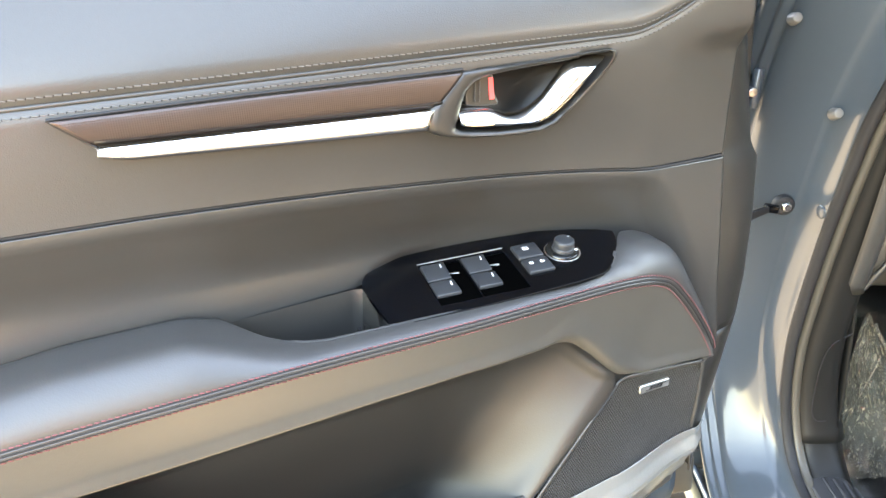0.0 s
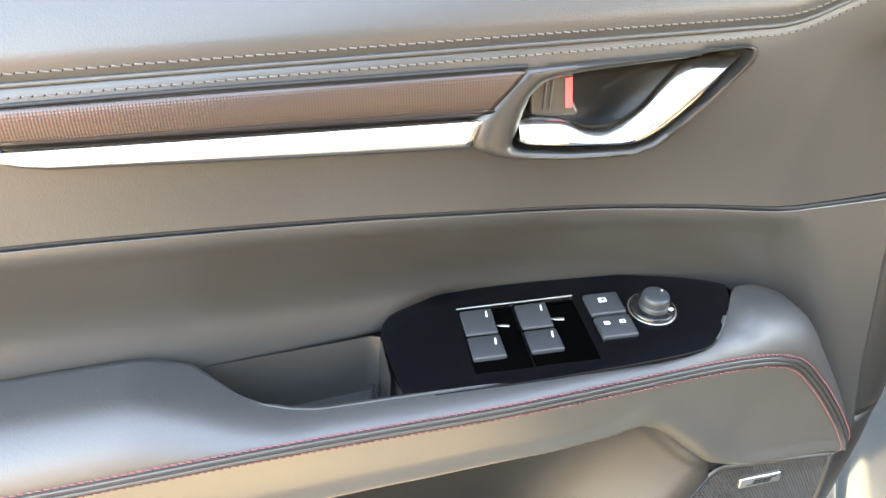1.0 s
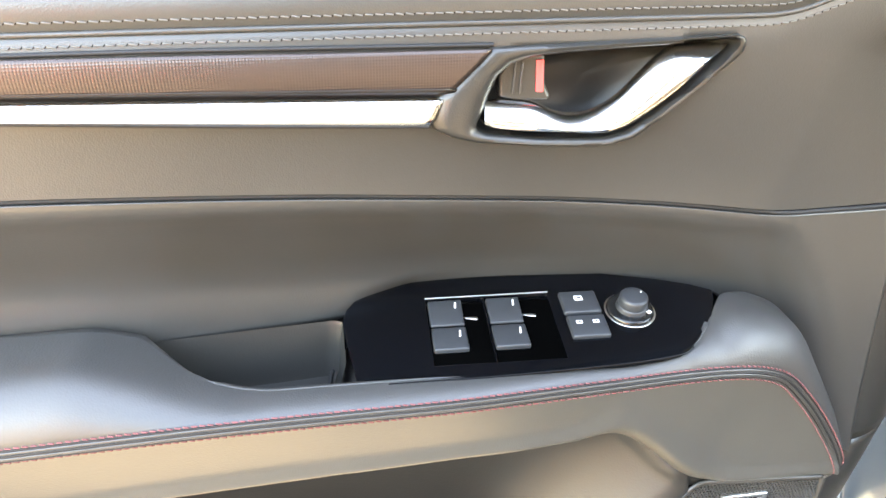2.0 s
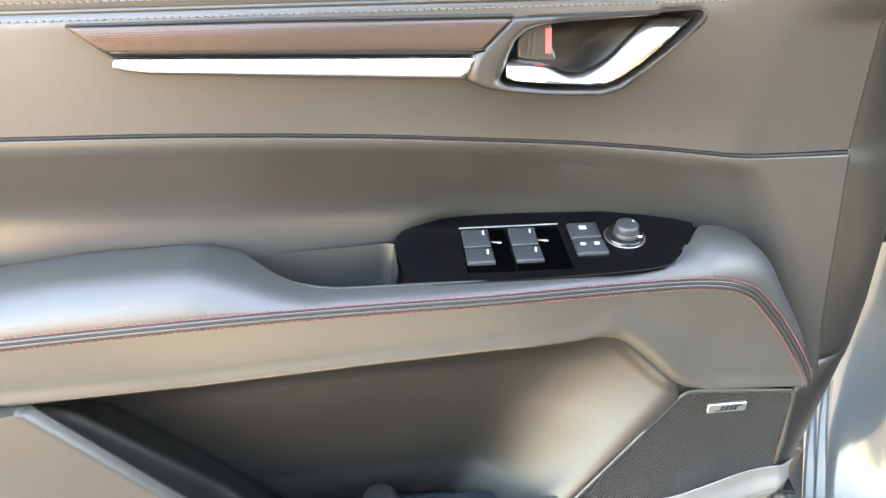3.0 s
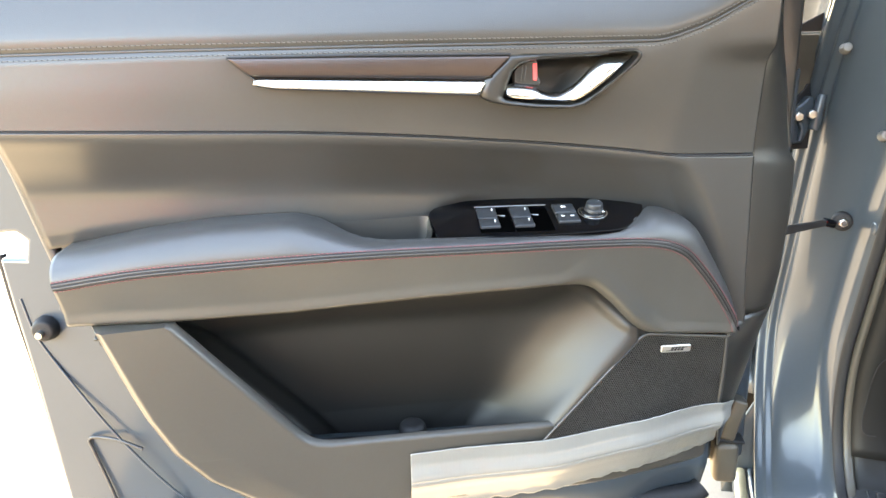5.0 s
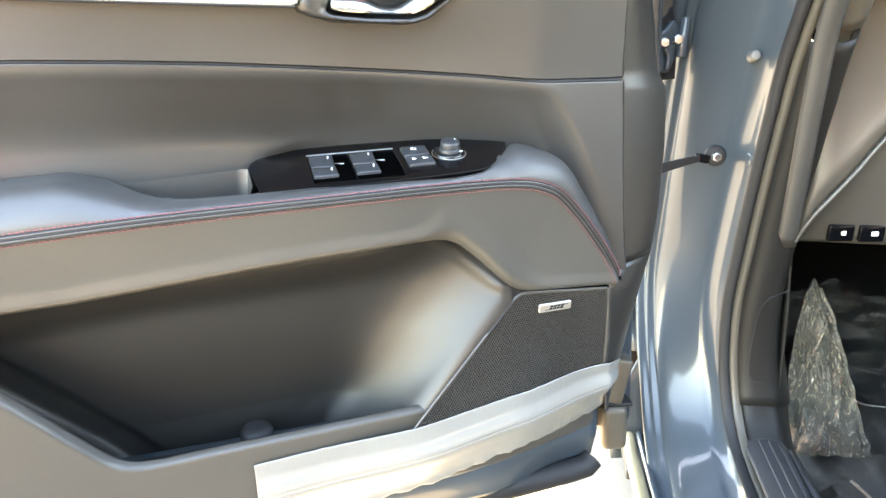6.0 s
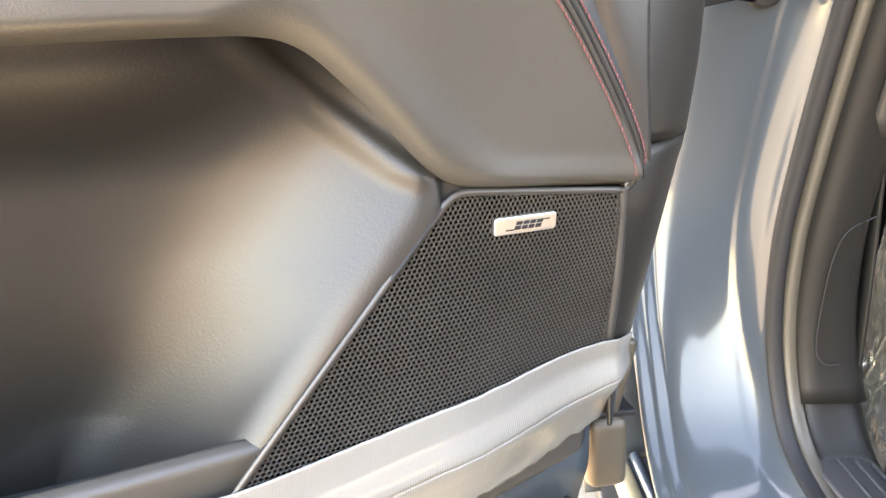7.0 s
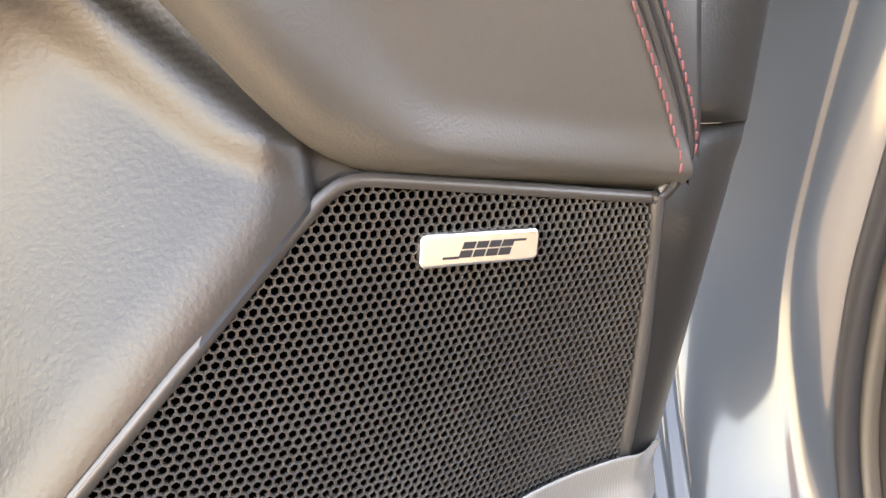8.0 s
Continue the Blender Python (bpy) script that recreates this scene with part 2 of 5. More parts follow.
def parked_car():
    """A small red hatchback that faces the forecourt behind the open door; it shows in the glossy surfaces."""
    red = material("red_car_paint", (0.52, 0.035, 0.02), 0.35, coat=1.0, vary=0.04)
    dark = material("dark_car_glass", (0.01, 0.011, 0.012), 0.05, vary=0.1)
    rubber = material("tyre_rubber", (0.015, 0.015, 0.015), 0.8)
    ob = tagged(new("parked_car"), "small red hatchback parked on the asphalt behind", "car")
    # stations along the length: (length, half width, floor, waist, roof, half roof width)
    rows = [(-1.95, 0.72, 0.35, 0.62, 0.64, 0.50), (-1.80, 0.83, 0.22, 0.80, 0.84, 0.66), (-1.0, 0.86, 0.20, 0.92, 0.99, 0.70), (-0.55, 0.86, 0.20, 0.95, 1.06, 0.66), (0.05, 0.86, 0.20, 0.96, 1.46, 0.56),
            (0.9, 0.86, 0.20, 0.97, 1.50, 0.55), (1.55, 0.84, 0.22, 0.97, 1.36, 0.52), (1.85, 0.78, 0.30, 0.92, 0.98, 0.60)]
    verts, faces = [], []
    for y, w, f, m, r, rw in rows:
        ring = [(-w + 0.06, f), (-w, f + 0.12), (-w - 0.01, (f + m) / 2), (-w + 0.03, m), (-rw, r - 0.03), (-rw + 0.08, r), (rw - 0.08, r), (rw, r - 0.03), (w - 0.03, m), (w + 0.01, (f + m) / 2), (w, f + 0.12), (w - 0.06, f)]
        verts += [(x, y, z) for x, z in ring]
    for j in range(len(rows) - 1):
        for k in range(12):
            k2 = (k + 1) % 12
            faces.append((j * 12 + k, j * 12 + k2, (j + 1) * 12 + k2, (j + 1) * 12 + k))
    faces += [tuple(range(12)), tuple(range(84, 96))[::-1]]
    rounded(link_mesh("body", verts, faces, red, ob, sharp=35), 0.02, 2)
    sheet("windscreen", lambda u, v: ((2 * u - 1) * (0.62 - 0.10 * v), -0.52 + 0.55 * v, 1.075 + 0.385 * v), lin(0, 1, 8), lin(0, 1, 6), dark, ob, thick=0.006, facing=(0, -1, 1))
    for sgn in (-1, 1):
        sheet("side_window", lambda u, v: (sgn * (0.84 - 0.27 * v), -0.28 + 0.22 * v + (1.75 - 0.45 * v) * u, 1.0 + 0.40 * v), lin(0, 1, 6), lin(0, 1, 4), dark, ob, thick=0.006, facing=(sgn, 0, 0))
        for y in (-1.22, 1.20):
            w = disc("wheel", 0.30, 0.30, 0.20, pose(sgn * 0.77, y, 0.30, 0, 90, 0), rubber, ob, bevel=0.03)
            disc("rim", 0.19, 0.17, 0.21, pose(sgn * 0.775, y, 0.30, 0, 90, 0), STEEL, w, bevel=0.02)
        box("headlight", (0.26, 0.05, 0.12), (sgn * 0.58, -1.885, 0.66), STEEL, ob, bevel=0.02)
    box("grille", (0.7, 0.04, 0.16), (0, -1.94, 0.44), rubber, ob, bevel=0.02)
    ob.matrix_world = pose(-0.35, -4.6, 0, 0, 0, 172)
    return ob


parked_car()

# ---- the open front door ----
door = tagged(new("car_door_assembly"), "open blue-grey front car door with dark grey trim", "car door")

LEFT = tab([(1.30, -0.37), (1.069, -0.292), (1.02, -0.268), (0.96, -0.248), (0.898, -0.231), (0.855, -0.219), (0.797, -0.193),
            (0.709, -0.161), (0.672, -0.146), (0.618, -0.118), (0.569, -0.078), (0.545, -0.045), (0.52, -0.010), (0.495, 0.03), (0.465, 0.08)])
FRONT = soft([(1.3, 0.606), (1.06, 0.607), (0.96, 0.608), (0.87, 0.611), (0.785, 0.614), (0.74, 0.619), (0.60, 0.619)], 0.03)
top_y = soft([(-0.4, 0.515), (0.0, 0.531), (0.26, 0.555), (0.45, 0.5715), (0.62, 0.590)], 0.1)
top_z = soft([(-0.4, 1.092), (-0.1, 1.097), (0.1, 1.0985), (0.462, 1.1005), (0.516, 1.118), (0.62, 1.172)], 0.03)
mid_y = soft([(-0.4, 0.508), (-0.14, 0.524), (0.02, 0.546), (0.18, 0.570), (0.34, 0.595), (0.42, 0.599), (0.50, 0.600), (0.62, 0.602)], 0.08)
mid_z = soft([(-0.4, 1.018), (-0.28, 1.0205), (-0.14, 1.016), (0.02, 1.010), (0.10, 1.005), (0.18, 0.999), (0.26, 0.991), (0.34, 0.983),
              (0.42, 0.974), (0.50, 0.963), (0.60, 0.9585), (0.7, 0.9585)], 0.04)

# outlines of the inner handle, in (x, z)
FRAME_OUT = [(0.276, 1.0865), (0.247, 1.060), (0.2435, 1.050), (0.243, 1.046), (0.246, 1.041), (0.256, 1.036), (0.273, 1.032), (0.310, 1.028),
             (0.343, 1.026), (0.358, 1.027), (0.369, 1.030), (0.384, 1.040), (0.401, 1.053), (0.419, 1.067), (0.429, 1.074),
             (0.4345, 1.080), (0.4345, 1.087), (0.4305, 1.0905)]
FRAME_IN = [(0.424, 1.0885), (0.393, 1.0875), (0.386, 1.085), (0.360, 1.084), (0.324, 1.082), (0.303, 1.080), (0.291, 1.0765), (0.283, 1.070),
            (0.278, 1.059), (0.274, 1.048), (0.2715, 1.043), (0.2715, 1.040), (0.277, 1.037), (0.309, 1.033), (0.350, 1.031),
            (0.365, 1.034), (0.383, 1.045), (0.401, 1.058), (0.421, 1.076), (0.428, 1.084), (0.428, 1.087)]
CUP_C = (0.335, 1.056)


def upper_y(x, z):
    """Depth of the upper door panel between the sewn seam and the long joint under it."""
    zt, zm = top_z(x), mid_z(x)
    v = (zt - z) / (zt - zm)
    y = top_y(x) + (mid_y(x) - top_y(x)) * step(-0.15, 1.15, v)
    y -= 0.0022 * step(0.0, 0.13, v) * (1 - step(0.40, 1.05, v)) * (1 - step(0.40, 0.50, x))
    fold = x - 0.493 - (z - 1.0) * 0.17
    y += 0.17 * 0.005 * math.log(1 + math.exp(min(25.0, fold / 0.005))) * step(1.10, 1.07, z)     # folded back towards the hinge side
    y += 0.004 * step(0.965 + 0.1 * max(0, v - 0.7), 1.0, v) + 0.0016 * step(0.035, 0.0, v)  # rolled edges
    return y


def door_upper():
    vs = [0, 0.01, 0.025, 0.05] + lin(0.09, 0.93, 30) + [0.955, 0.975, 0.99, 1.0]

    def P(u, v):
        xl = LEFT(mid_z(-0.25) + (1 - v) * 0.078)
        x = xl + (FRONT(1.0) - xl) * u
        z = top_z(x) + (mid_z(x) - top_z(x)) * v
        return x, upper_y(x, z), z

    hole = polar(FRAME_OUT, CUP_C, 96)
    hole = [(CUP_C[0] + (a - CUP_C[0]) * 0.965, CUP_C[1] + (b - CUP_C[1]) * 0.93) for a, b in hole]
    us = lin(0, 0.52, 70) + lin(0.524, 0.86, 100) + lin(0.865, 0.97, 24) + lin(0.974, 1, 10)
    sheet("upper_panel", P, us, vs, VINYL, door, "soft grey upper panel", keep=lambda x, z: not inside(hole, x, z))

    # padded top roll above the seam
    def Q(u, v):
        xl = LEFT(1.10 + 0.18 * v)
        x = xl + (0.618 - xl) * u
        zt = top_z(x)
        z = zt + (1.26 - zt) * v
        h = z - zt
        y = top_y(x) + 0.0018 * step(0.005, 0.0, h) - 0.0022 * step(0.0, 0.014, h) + 0.75 * max(0, h - 0.010) ** 1.25
        return x, y + 0.016 * step(0.02, 0, 0.618 - x), z
    sheet("top_pad", Q, lin(0, 1, 90), [0, 0.01, 0.025, 0.04, 0.07, 0.1] + lin(0.15, 1, 20), VINYL, door, "sewn padded leatherette top roll")

    for off in (0.0058, -0.0058):
        path = []
        for x in lin(LEFT(1.1) + 0.003, 0.60, 160):
            path.append(Vector((x, (top_y(x) - 0.0010) if off > 0 else upper_y(x, top_z(x) + off) - 0.0004, top_z(x) + off)))
        stitches("stitching", path, lambda p: Vector((0, -1, 0.1)), 0.0054, 0.0045, 0.00046, WHITETHREAD, door, "row of pale grey stitches", slant=0.16)
        stitches("perforation", [q + Vector((0, 0.0002, 0)) for q in path], lambda p: Vector((0, -1, 0.1)), 0.0054, 0.0016, 0.00022, WELL, door, "row of needle punctures", slant=-1.5, phase=0.5)
    tube("seam_cord", [(x, top_y(x) + 0.0016, top_z(x)) for x in lin(LEFT(1.1), 0.606, 120)], 0.0017, VINYL, door)


door_upper()


def ornament():
    y = lambda x, z: 0.527 + 0.1 * x - 0.002
    sheet("ornament_strip", lambda u, v: ((-0.0235 + u * 0.302) * (1 - v) + (0.0005 + u * 0.2515) * v,
                  y((-0.0235 + u * 0.302) * (1 - v) + (0.0005 + u * 0.2515) * v, 0) - 0.0022 * math.sin(math.pi * v) ** 0.7 + 0.003 * v,
                  (1.088 - 0.002 * u) * (1 - v) + (1.0675 - 0.008 * u) * v), lin(0, 1, 80), lin(0, 0.84, 12), ORNAMENT, door,
                  "dark copper-brown embossed metallic trim strip", thick=0.006)
    # dark bevel that turns in above the chrome
    sheet("trim_bevel", lambda u, v: (-0.0005 + 0.0005 * v + u * (0.2590 - 0.0045 * v), y(0.255 * u, 0) + 0.0004 + 0.0045 * v, 1.0708 - 0.0068 * u - (0.0033 + 0.0012 * u) * v),
          lin(0, 1, 30), lin(0, 1, 5), BEVEL, door, "dark bevelled lower edge of the trim strip", thick=0.003)
    low = soft([(-0.002, 1.0665), (0.004, 1.0625), (0.010, 1.0600), (0.022, 1.0580), (0.243, 1.0455)], 0.004)
    up = lambda x: 1.0672 - (x) * 0.0312
    sheet("chrome_strip", lambda u, v: ((0.0 + 0.2515 * u) * (1 - v) + (0.0015 + 0.2425 * u) * v,
          y(0.25 * u, 0) + 0.0025 - 0.0045 * v ** 0.8, up(0.2515 * u) * (1 - v) + low(0.0015 + 0.2425 * u) * v),
          lin(0, 0.15, 16) + lin(0.17, 1, 40), lin(0, 1, 6), CHROME, door, "bright satin chrome strip", thick=0.005)
    tube("trim_gap", [(-0.0255, y(-0.0255, 0) + 0.003, 1.0888), (0.002, y(0, 0) + 0.004, 1.0655), (0.010, y(0.01, 0), 1.0592), (0.022, y(0.022, 0), 1.0570),
                      (0.13, y(0.13, 0) - 0.001, 1.0508), (0.2425, y(0.2425, 0), 1.0445)], 0.0012, BLACK, door)
    tube("trim_gap", [(-0.0255, y(-0.0255, 0) + 0.003, 1.0888), (0.1, y(0.1, 0) + 0.003, 1.0893), (0.279, y(0.279, 0) + 0.003, 1.0878)], 0.0013, BLACK, door)


def ornament_material():
    m = material("embossed_copper_trim", (0.057, 0.043, 0.039), 0.30, metal=0.65, vary=0.1)
    nt = m.node_tree
    n, l = nt.nodes, nt.links
    co = n.new("ShaderNodeTexCoord")
    mp = n.new("ShaderNodeMapping")
    mp.inputs["Rotation"].default_value = (0, radians(45), 0)
    l.new(co.outputs["Object"], mp.inputs["Vector"])
    sep = n.new("ShaderNodeSeparateXYZ")
    l.new(mp.outputs[0], sep.inputs[0])
    waves = []
    for axis in ("X", "Z"):
        w = n.new("ShaderNodeMath")
        w.operation = 'MULTIPLY'
        w.inputs[1].default_value = 2 * math.pi / 0.0023
        l.new(sep.outputs[axis], w.inputs[0])
        s = n.new("ShaderNodeMath")
        s.operation = 'SINE'
        l.new(w.outputs[0], s.inputs[0])
        waves.append(s)
    mul = n.new("ShaderNodeMath")
    mul.operation = 'MULTIPLY'
    for i, s in enumerate(waves):
        l.new(s.outputs[0], mul.inputs[i])
    bump = n.new("ShaderNodeBump")
    bump.inputs["Strength"].default_value, bump.inputs["Distance"].default_value = 0.17, 0.0004
    l.new(mul.outputs[0], bump.inputs["Height"])
    l.new(bump.outputs[0], n["Principled BSDF"].inputs["Normal"])
    return m


ORNAMENT = ornament_material()
BEVEL = material("dark_brown_gloss", (0.010, 0.0075, 0.0068), 0.34, spec=0.3)
ornament()


def inner_handle():
    handle = tagged(new("door_pull"), "chrome inner door pull in a grey surround, unlocked", "door pull")
    N = 160
    out, inn = polar(FRAME_OUT, CUP_C, N), polar(FRAME_IN, CUP_C, N)
    yb = lambda x: 0.530 + 0.1 * x
    ring_y = lambda x, z: min(yb(x), upper_y(x, z) - 0.0005)
    mixp = lambda a, b, t: (a[0] + (b[0] - a[0]) * t, a[1] + (b[1] - a[1]) * t)
    rings = [(-0.04, 0.006), (0.0, 0.0015), (0.10, -0.0022), (0.35, -0.0040), (0.7, -0.0038), (0.92, -0.0015), (1.0, 0.003), (1.0, 0.012)]
    verts, faces = [], []
    for t, dy in rings:
        for a, b in zip(out, inn):
            x, z = mixp(a, b, t)
            verts.append((x, ring_y(x, z) + dy, z))
    for j in range(len(rings) - 1):
        for i in range(N):
            i2 = (i + 1) % N
            faces.append((j * N + i, j * N + i2, (j + 1) * N + i2, (j + 1) * N + i))
    link_mesh("handle_frame", verts, faces, PLASTIC, handle, "grey moulded handle surround", sharp=60)
    # the finger cup behind the lever
    rings = [(1.0, 0.010), (0.99, 0.022), (0.93, 0.032), (0.8, 0.038), (0.5, 0.041), (0.2, 0.042)]
    verts, faces = [], []
    for s, dy in rings:
        for b in inn:
            x, z = CUP_C[0] + (b[0] - CUP_C[0]) * s, CUP_C[1] + (b[1] - CUP_C[1]) * s
            verts.append((x, yb(x) + dy - 0.018 * step(0.36, 0.42, x), z))
    for j in range(len(rings) - 1):
        for i in range(N):
            i2 = (i + 1) % N
            faces.append((j * N + i, j * N + i2, (j + 1) * N + i2, (j + 1) * N + i))
    faces.append(tuple(range((len(rings) - 1) * N, len(rings) * N)))
    link_mesh("finger_cup", verts, faces, CUPMAT, handle, "smooth dark finger cup", sharp=60)
    # chrome pull lever: a crescent with a rounded face
    up = spline([(0.277, 1.0555), (0.292, 1.054), (0.307, 1.052), (0.321, 1.0465), (0.332, 1.045), (0.345, 1.047), (0.359, 1.0545), (0.373, 1.0675),
                 (0.386, 1.079), (0.397, 1.083), (0.412, 1.0835), (0.4235, 1.0842)], 60)
    lo = spline([(0.2755, 1.0425), (0.283, 1.0395), (0.300, 1.0375), (0.327, 1.036), (0.350, 1.0345), (0.365, 1.0385), (0.383, 1.0495), (0.400, 1.062),
                 (0.414, 1.074), (0.4205, 1.0795), (0.4235, 1.0836)], 60)
    prof = [(0.0, 0.012), (0.02, 0.0075), (0.10, 0.0052), (0.3, 0.0022), (0.55, -0.0012), (0.8, -0.0034), (0.95, -0.0026), (1.0, 0.001), (1.0, 0.013)]

    def P(u, v):
        i = min(59, int(round(u * 59)))
        a, b = up[i], lo[i]
        t, dy = prof[int(round(v * 8))]
        x, z = a[0] + (b[0] - a[0]) * t, a[1] + (b[1] - a[1]) * t
        arch = -0.004 * math.sin(math.pi * min(1, u * 1.05))
        return x, yb(x) + 0.003 + dy + arch, z
    sheet("pull_lever", P, lin(0, 1, 60), lin(0, 1, 9), LEVER, handle, "polished chrome door pull", thick=0, sharp=50)
    # lock lever with its red mark
    lk = slab("lock_lever", [(0.285, 1.069), (0.290, 1.0755), (0.300, 1.0792), (0.3125, 1.0805), (0.3135, 1.063), (0.3165, 1.057), (0.3175, 1.0545),
                             (0.315, 1.0533), (0.297, 1.0540), (0.286, 1.0555)], lambda x, z: yb(x) + 0.009 + 0.25 * max(0, 0.300 - x), 0.012,
              PLASTIC, handle, "grey lock lever", bevel=0.0022, seg=4)
    slab("lock_mark", [(0.3072, 1.0770), (0.3118, 1.0772), (0.3122, 1.0585), (0.3078, 1.0588)], lambda x, z: yb(x) + 0.0082, 0.001, RED, lk, "red unlocked mark", bevel=0.0002)
    box("lever_groove", (0.0012, 0.001, 0.018), (0.2945, yb(0.295) + 0.0098, 1.067), DARK, lk, bevel=0.0004, turn=(0, 4, 0))
    box("lever_groove", (0.0012, 0.001, 0.018), (0.2985, yb(0.2985) + 0.0088, 1.067), DARK, lk, bevel=0.0004, turn=(0, 4, 0))


LEVER = material("polished_chrome", (0.78, 0.77, 0.75), 0.2, metal=1.0, vary=0.04)
CUPMAT = material("smooth_dark_plastic", (0.010, 0.0098, 0.0095), 0.42, grain=0.05, spec=0.3)
inner_handle()

# ---- middle panel, from the long joint down to the armrest ----
back_y = soft([(-0.4, 0.570), (-0.1, 0.574), (0.04, 0.586), (0.183, 0.600), (0.20, 0.622), (0.235, 0.639), (0.39, 0.636), (0.44, 0.622), (0.465, 0.612),
               (0.50, 0.624), (0.62, 0.622)], 0.012)
back_z = soft([(-0.4, 0.868), (-0.225, 0.887), (-0.14, 0.899), (-0.06, 0.909), (0.02, 0.910), (0.055, 0.898), (0.183, 0.899), (0.235, 0.9055), (0.38, 0.904), (0.46, 0.900),
               (0.49, 0.875), (0.52, 0.80), (0.56, 0.74), (0.60, 0.70), (0.7, 0.70)], 0.01)


back_soft = soft([(-0.4, 0.560), (-0.1, 0.574), (0.04, 0.589), (0.12, 0.602), (0.183, 0.613), (0.24, 0.630), (0.30, 0.638), (0.42, 0.635), (0.62, 0.622)], 0.05)


def depth(x, z):
    """Depth of the middle panel."""
    h = max(0.0, mid_z(x) - z)
    ym, ys = mid_y(x), back_soft(x)
    f = min(1.0, h / 0.082)
    y = ym + (ys - ym) * (0.35 * (1.65 * f - 0.65 * f * f) + 0.65 * step(0.0, 1.0, f))
    y += 0.0022 * step(0.0028, 0.0, h) - 0.003 * math.exp(-((h - 0.009) / 0.010) ** 2)
    k = step(0.478 + (0.96 - z) * 0.5, 0.522 + (0.96 - z) * 0.5, x)
    flat = 0.603 + 0.17 * max(0.0, x - 0.51)
    return y * (1 - k) + (flat + 0.0022 * step(0.0028, 0, h)) * k


def middle_panel():
    vs = [0, 0.006, 0.012, 0.02, 0.03, 0.05, 0.08] + lin(0.12, 1.0, 26)

    def P(u, v):
        zg = mid_z(-0.25) + (back_z(-0.22) - mid_z(-0.25)) * v
        xl = LEFT(zg)
        x = xl + (FRONT(0.9) - xl) * u
        zm, zb = mid_z(x) - 0.0024, back_z(x) - (0.009 if x < 0.47 else 0.003)
        z = zm + (zb - zm) * v
        x = xl + (FRONT(z) - xl) * u
        y = depth(x, z)
        if x < 0.475:
            y += max(0.0, back_y(x) + 0.002 - y) * step(0.020, 0.0, z - zb)
        x -= (y - 0.515) * 0.46 * step(0.15, 0.0, u)
        return x, y, z
    sheet("middle_panel", P, lin(0, 0.8, 100) + lin(0.805, 0.97, 50) + lin(0.974, 1, 8), vs, MIDDLE, door, "soft dark grey middle panel")
    tube("panel_joint", [(x, mid_y(x) + 0.0032 + 0.17 * max(0.0, x - 0.500), mid_z(x) - 0.0012) for x in lin(LEFT(1.02), 0.606, 120)], 0.0022, BLACK, door)


middle_panel()

# ---- armrest ----
SEAM = spline([(-0.224, 0.497, 0.8555), (-0.14, 0.500, 0.8655), (-0.06, 0.505, 0.869), (0.02, 0.508, 0.872), (0.10, 0.513, 0.8735), (0.18, 0.518, 0.8735),
               (0.26, 0.523, 0.873), (0.34, 0.533, 0.8715), (0.42, 0.546, 0.868), (0.462, 0.553, 0.8635), (0.488, 0.560, 0.8555), (0.507, 0.567, 0.8445), (0.525, 0.574, 0.827),
               (0.548, 0.583, 0.801), (0.573, 0.592, 0.768), (0.590, 0.599, 0.742), (0.596, 0.603, 0.728), (0.5945, 0.605, 0.7185), (0.589, 0.6065, 0.714)], 241)
ARM_W = soft([(-0.4, 0.026), (-0.2, 0.030), (-0.06, 0.040), (0.03, 0.038), (0.06, 0.028), (0.09, 0.017), (0.12, 0.0102), (0.20, 0.0090), (0.38, 0.0096), (0.423, 0.0162), (0.439, 0.0243), (0.459, 0.0348),
              (0.50, 0.036), (0.53, 0.027), (0.57, 0.019), (0.59, 0.012)], 0.012)
ARM_Y = soft([(-0.4, 0.572), (-0.1, 0.576), (0.03, 0.583), (0.058, 0.586), (0.075, 0.570), (0.09, 0.556), (0.11, 0.545), (0.14, 0.538), (0.20, 0.541), (0.372, 0.5455), (0.410, 0.5495),
              (0.423, 0.5555), (0.439, 0.573), (0.459, 0.607), (0.48, 0.619), (0.55, 0.618), (0.60, 0.622)], 0.006)


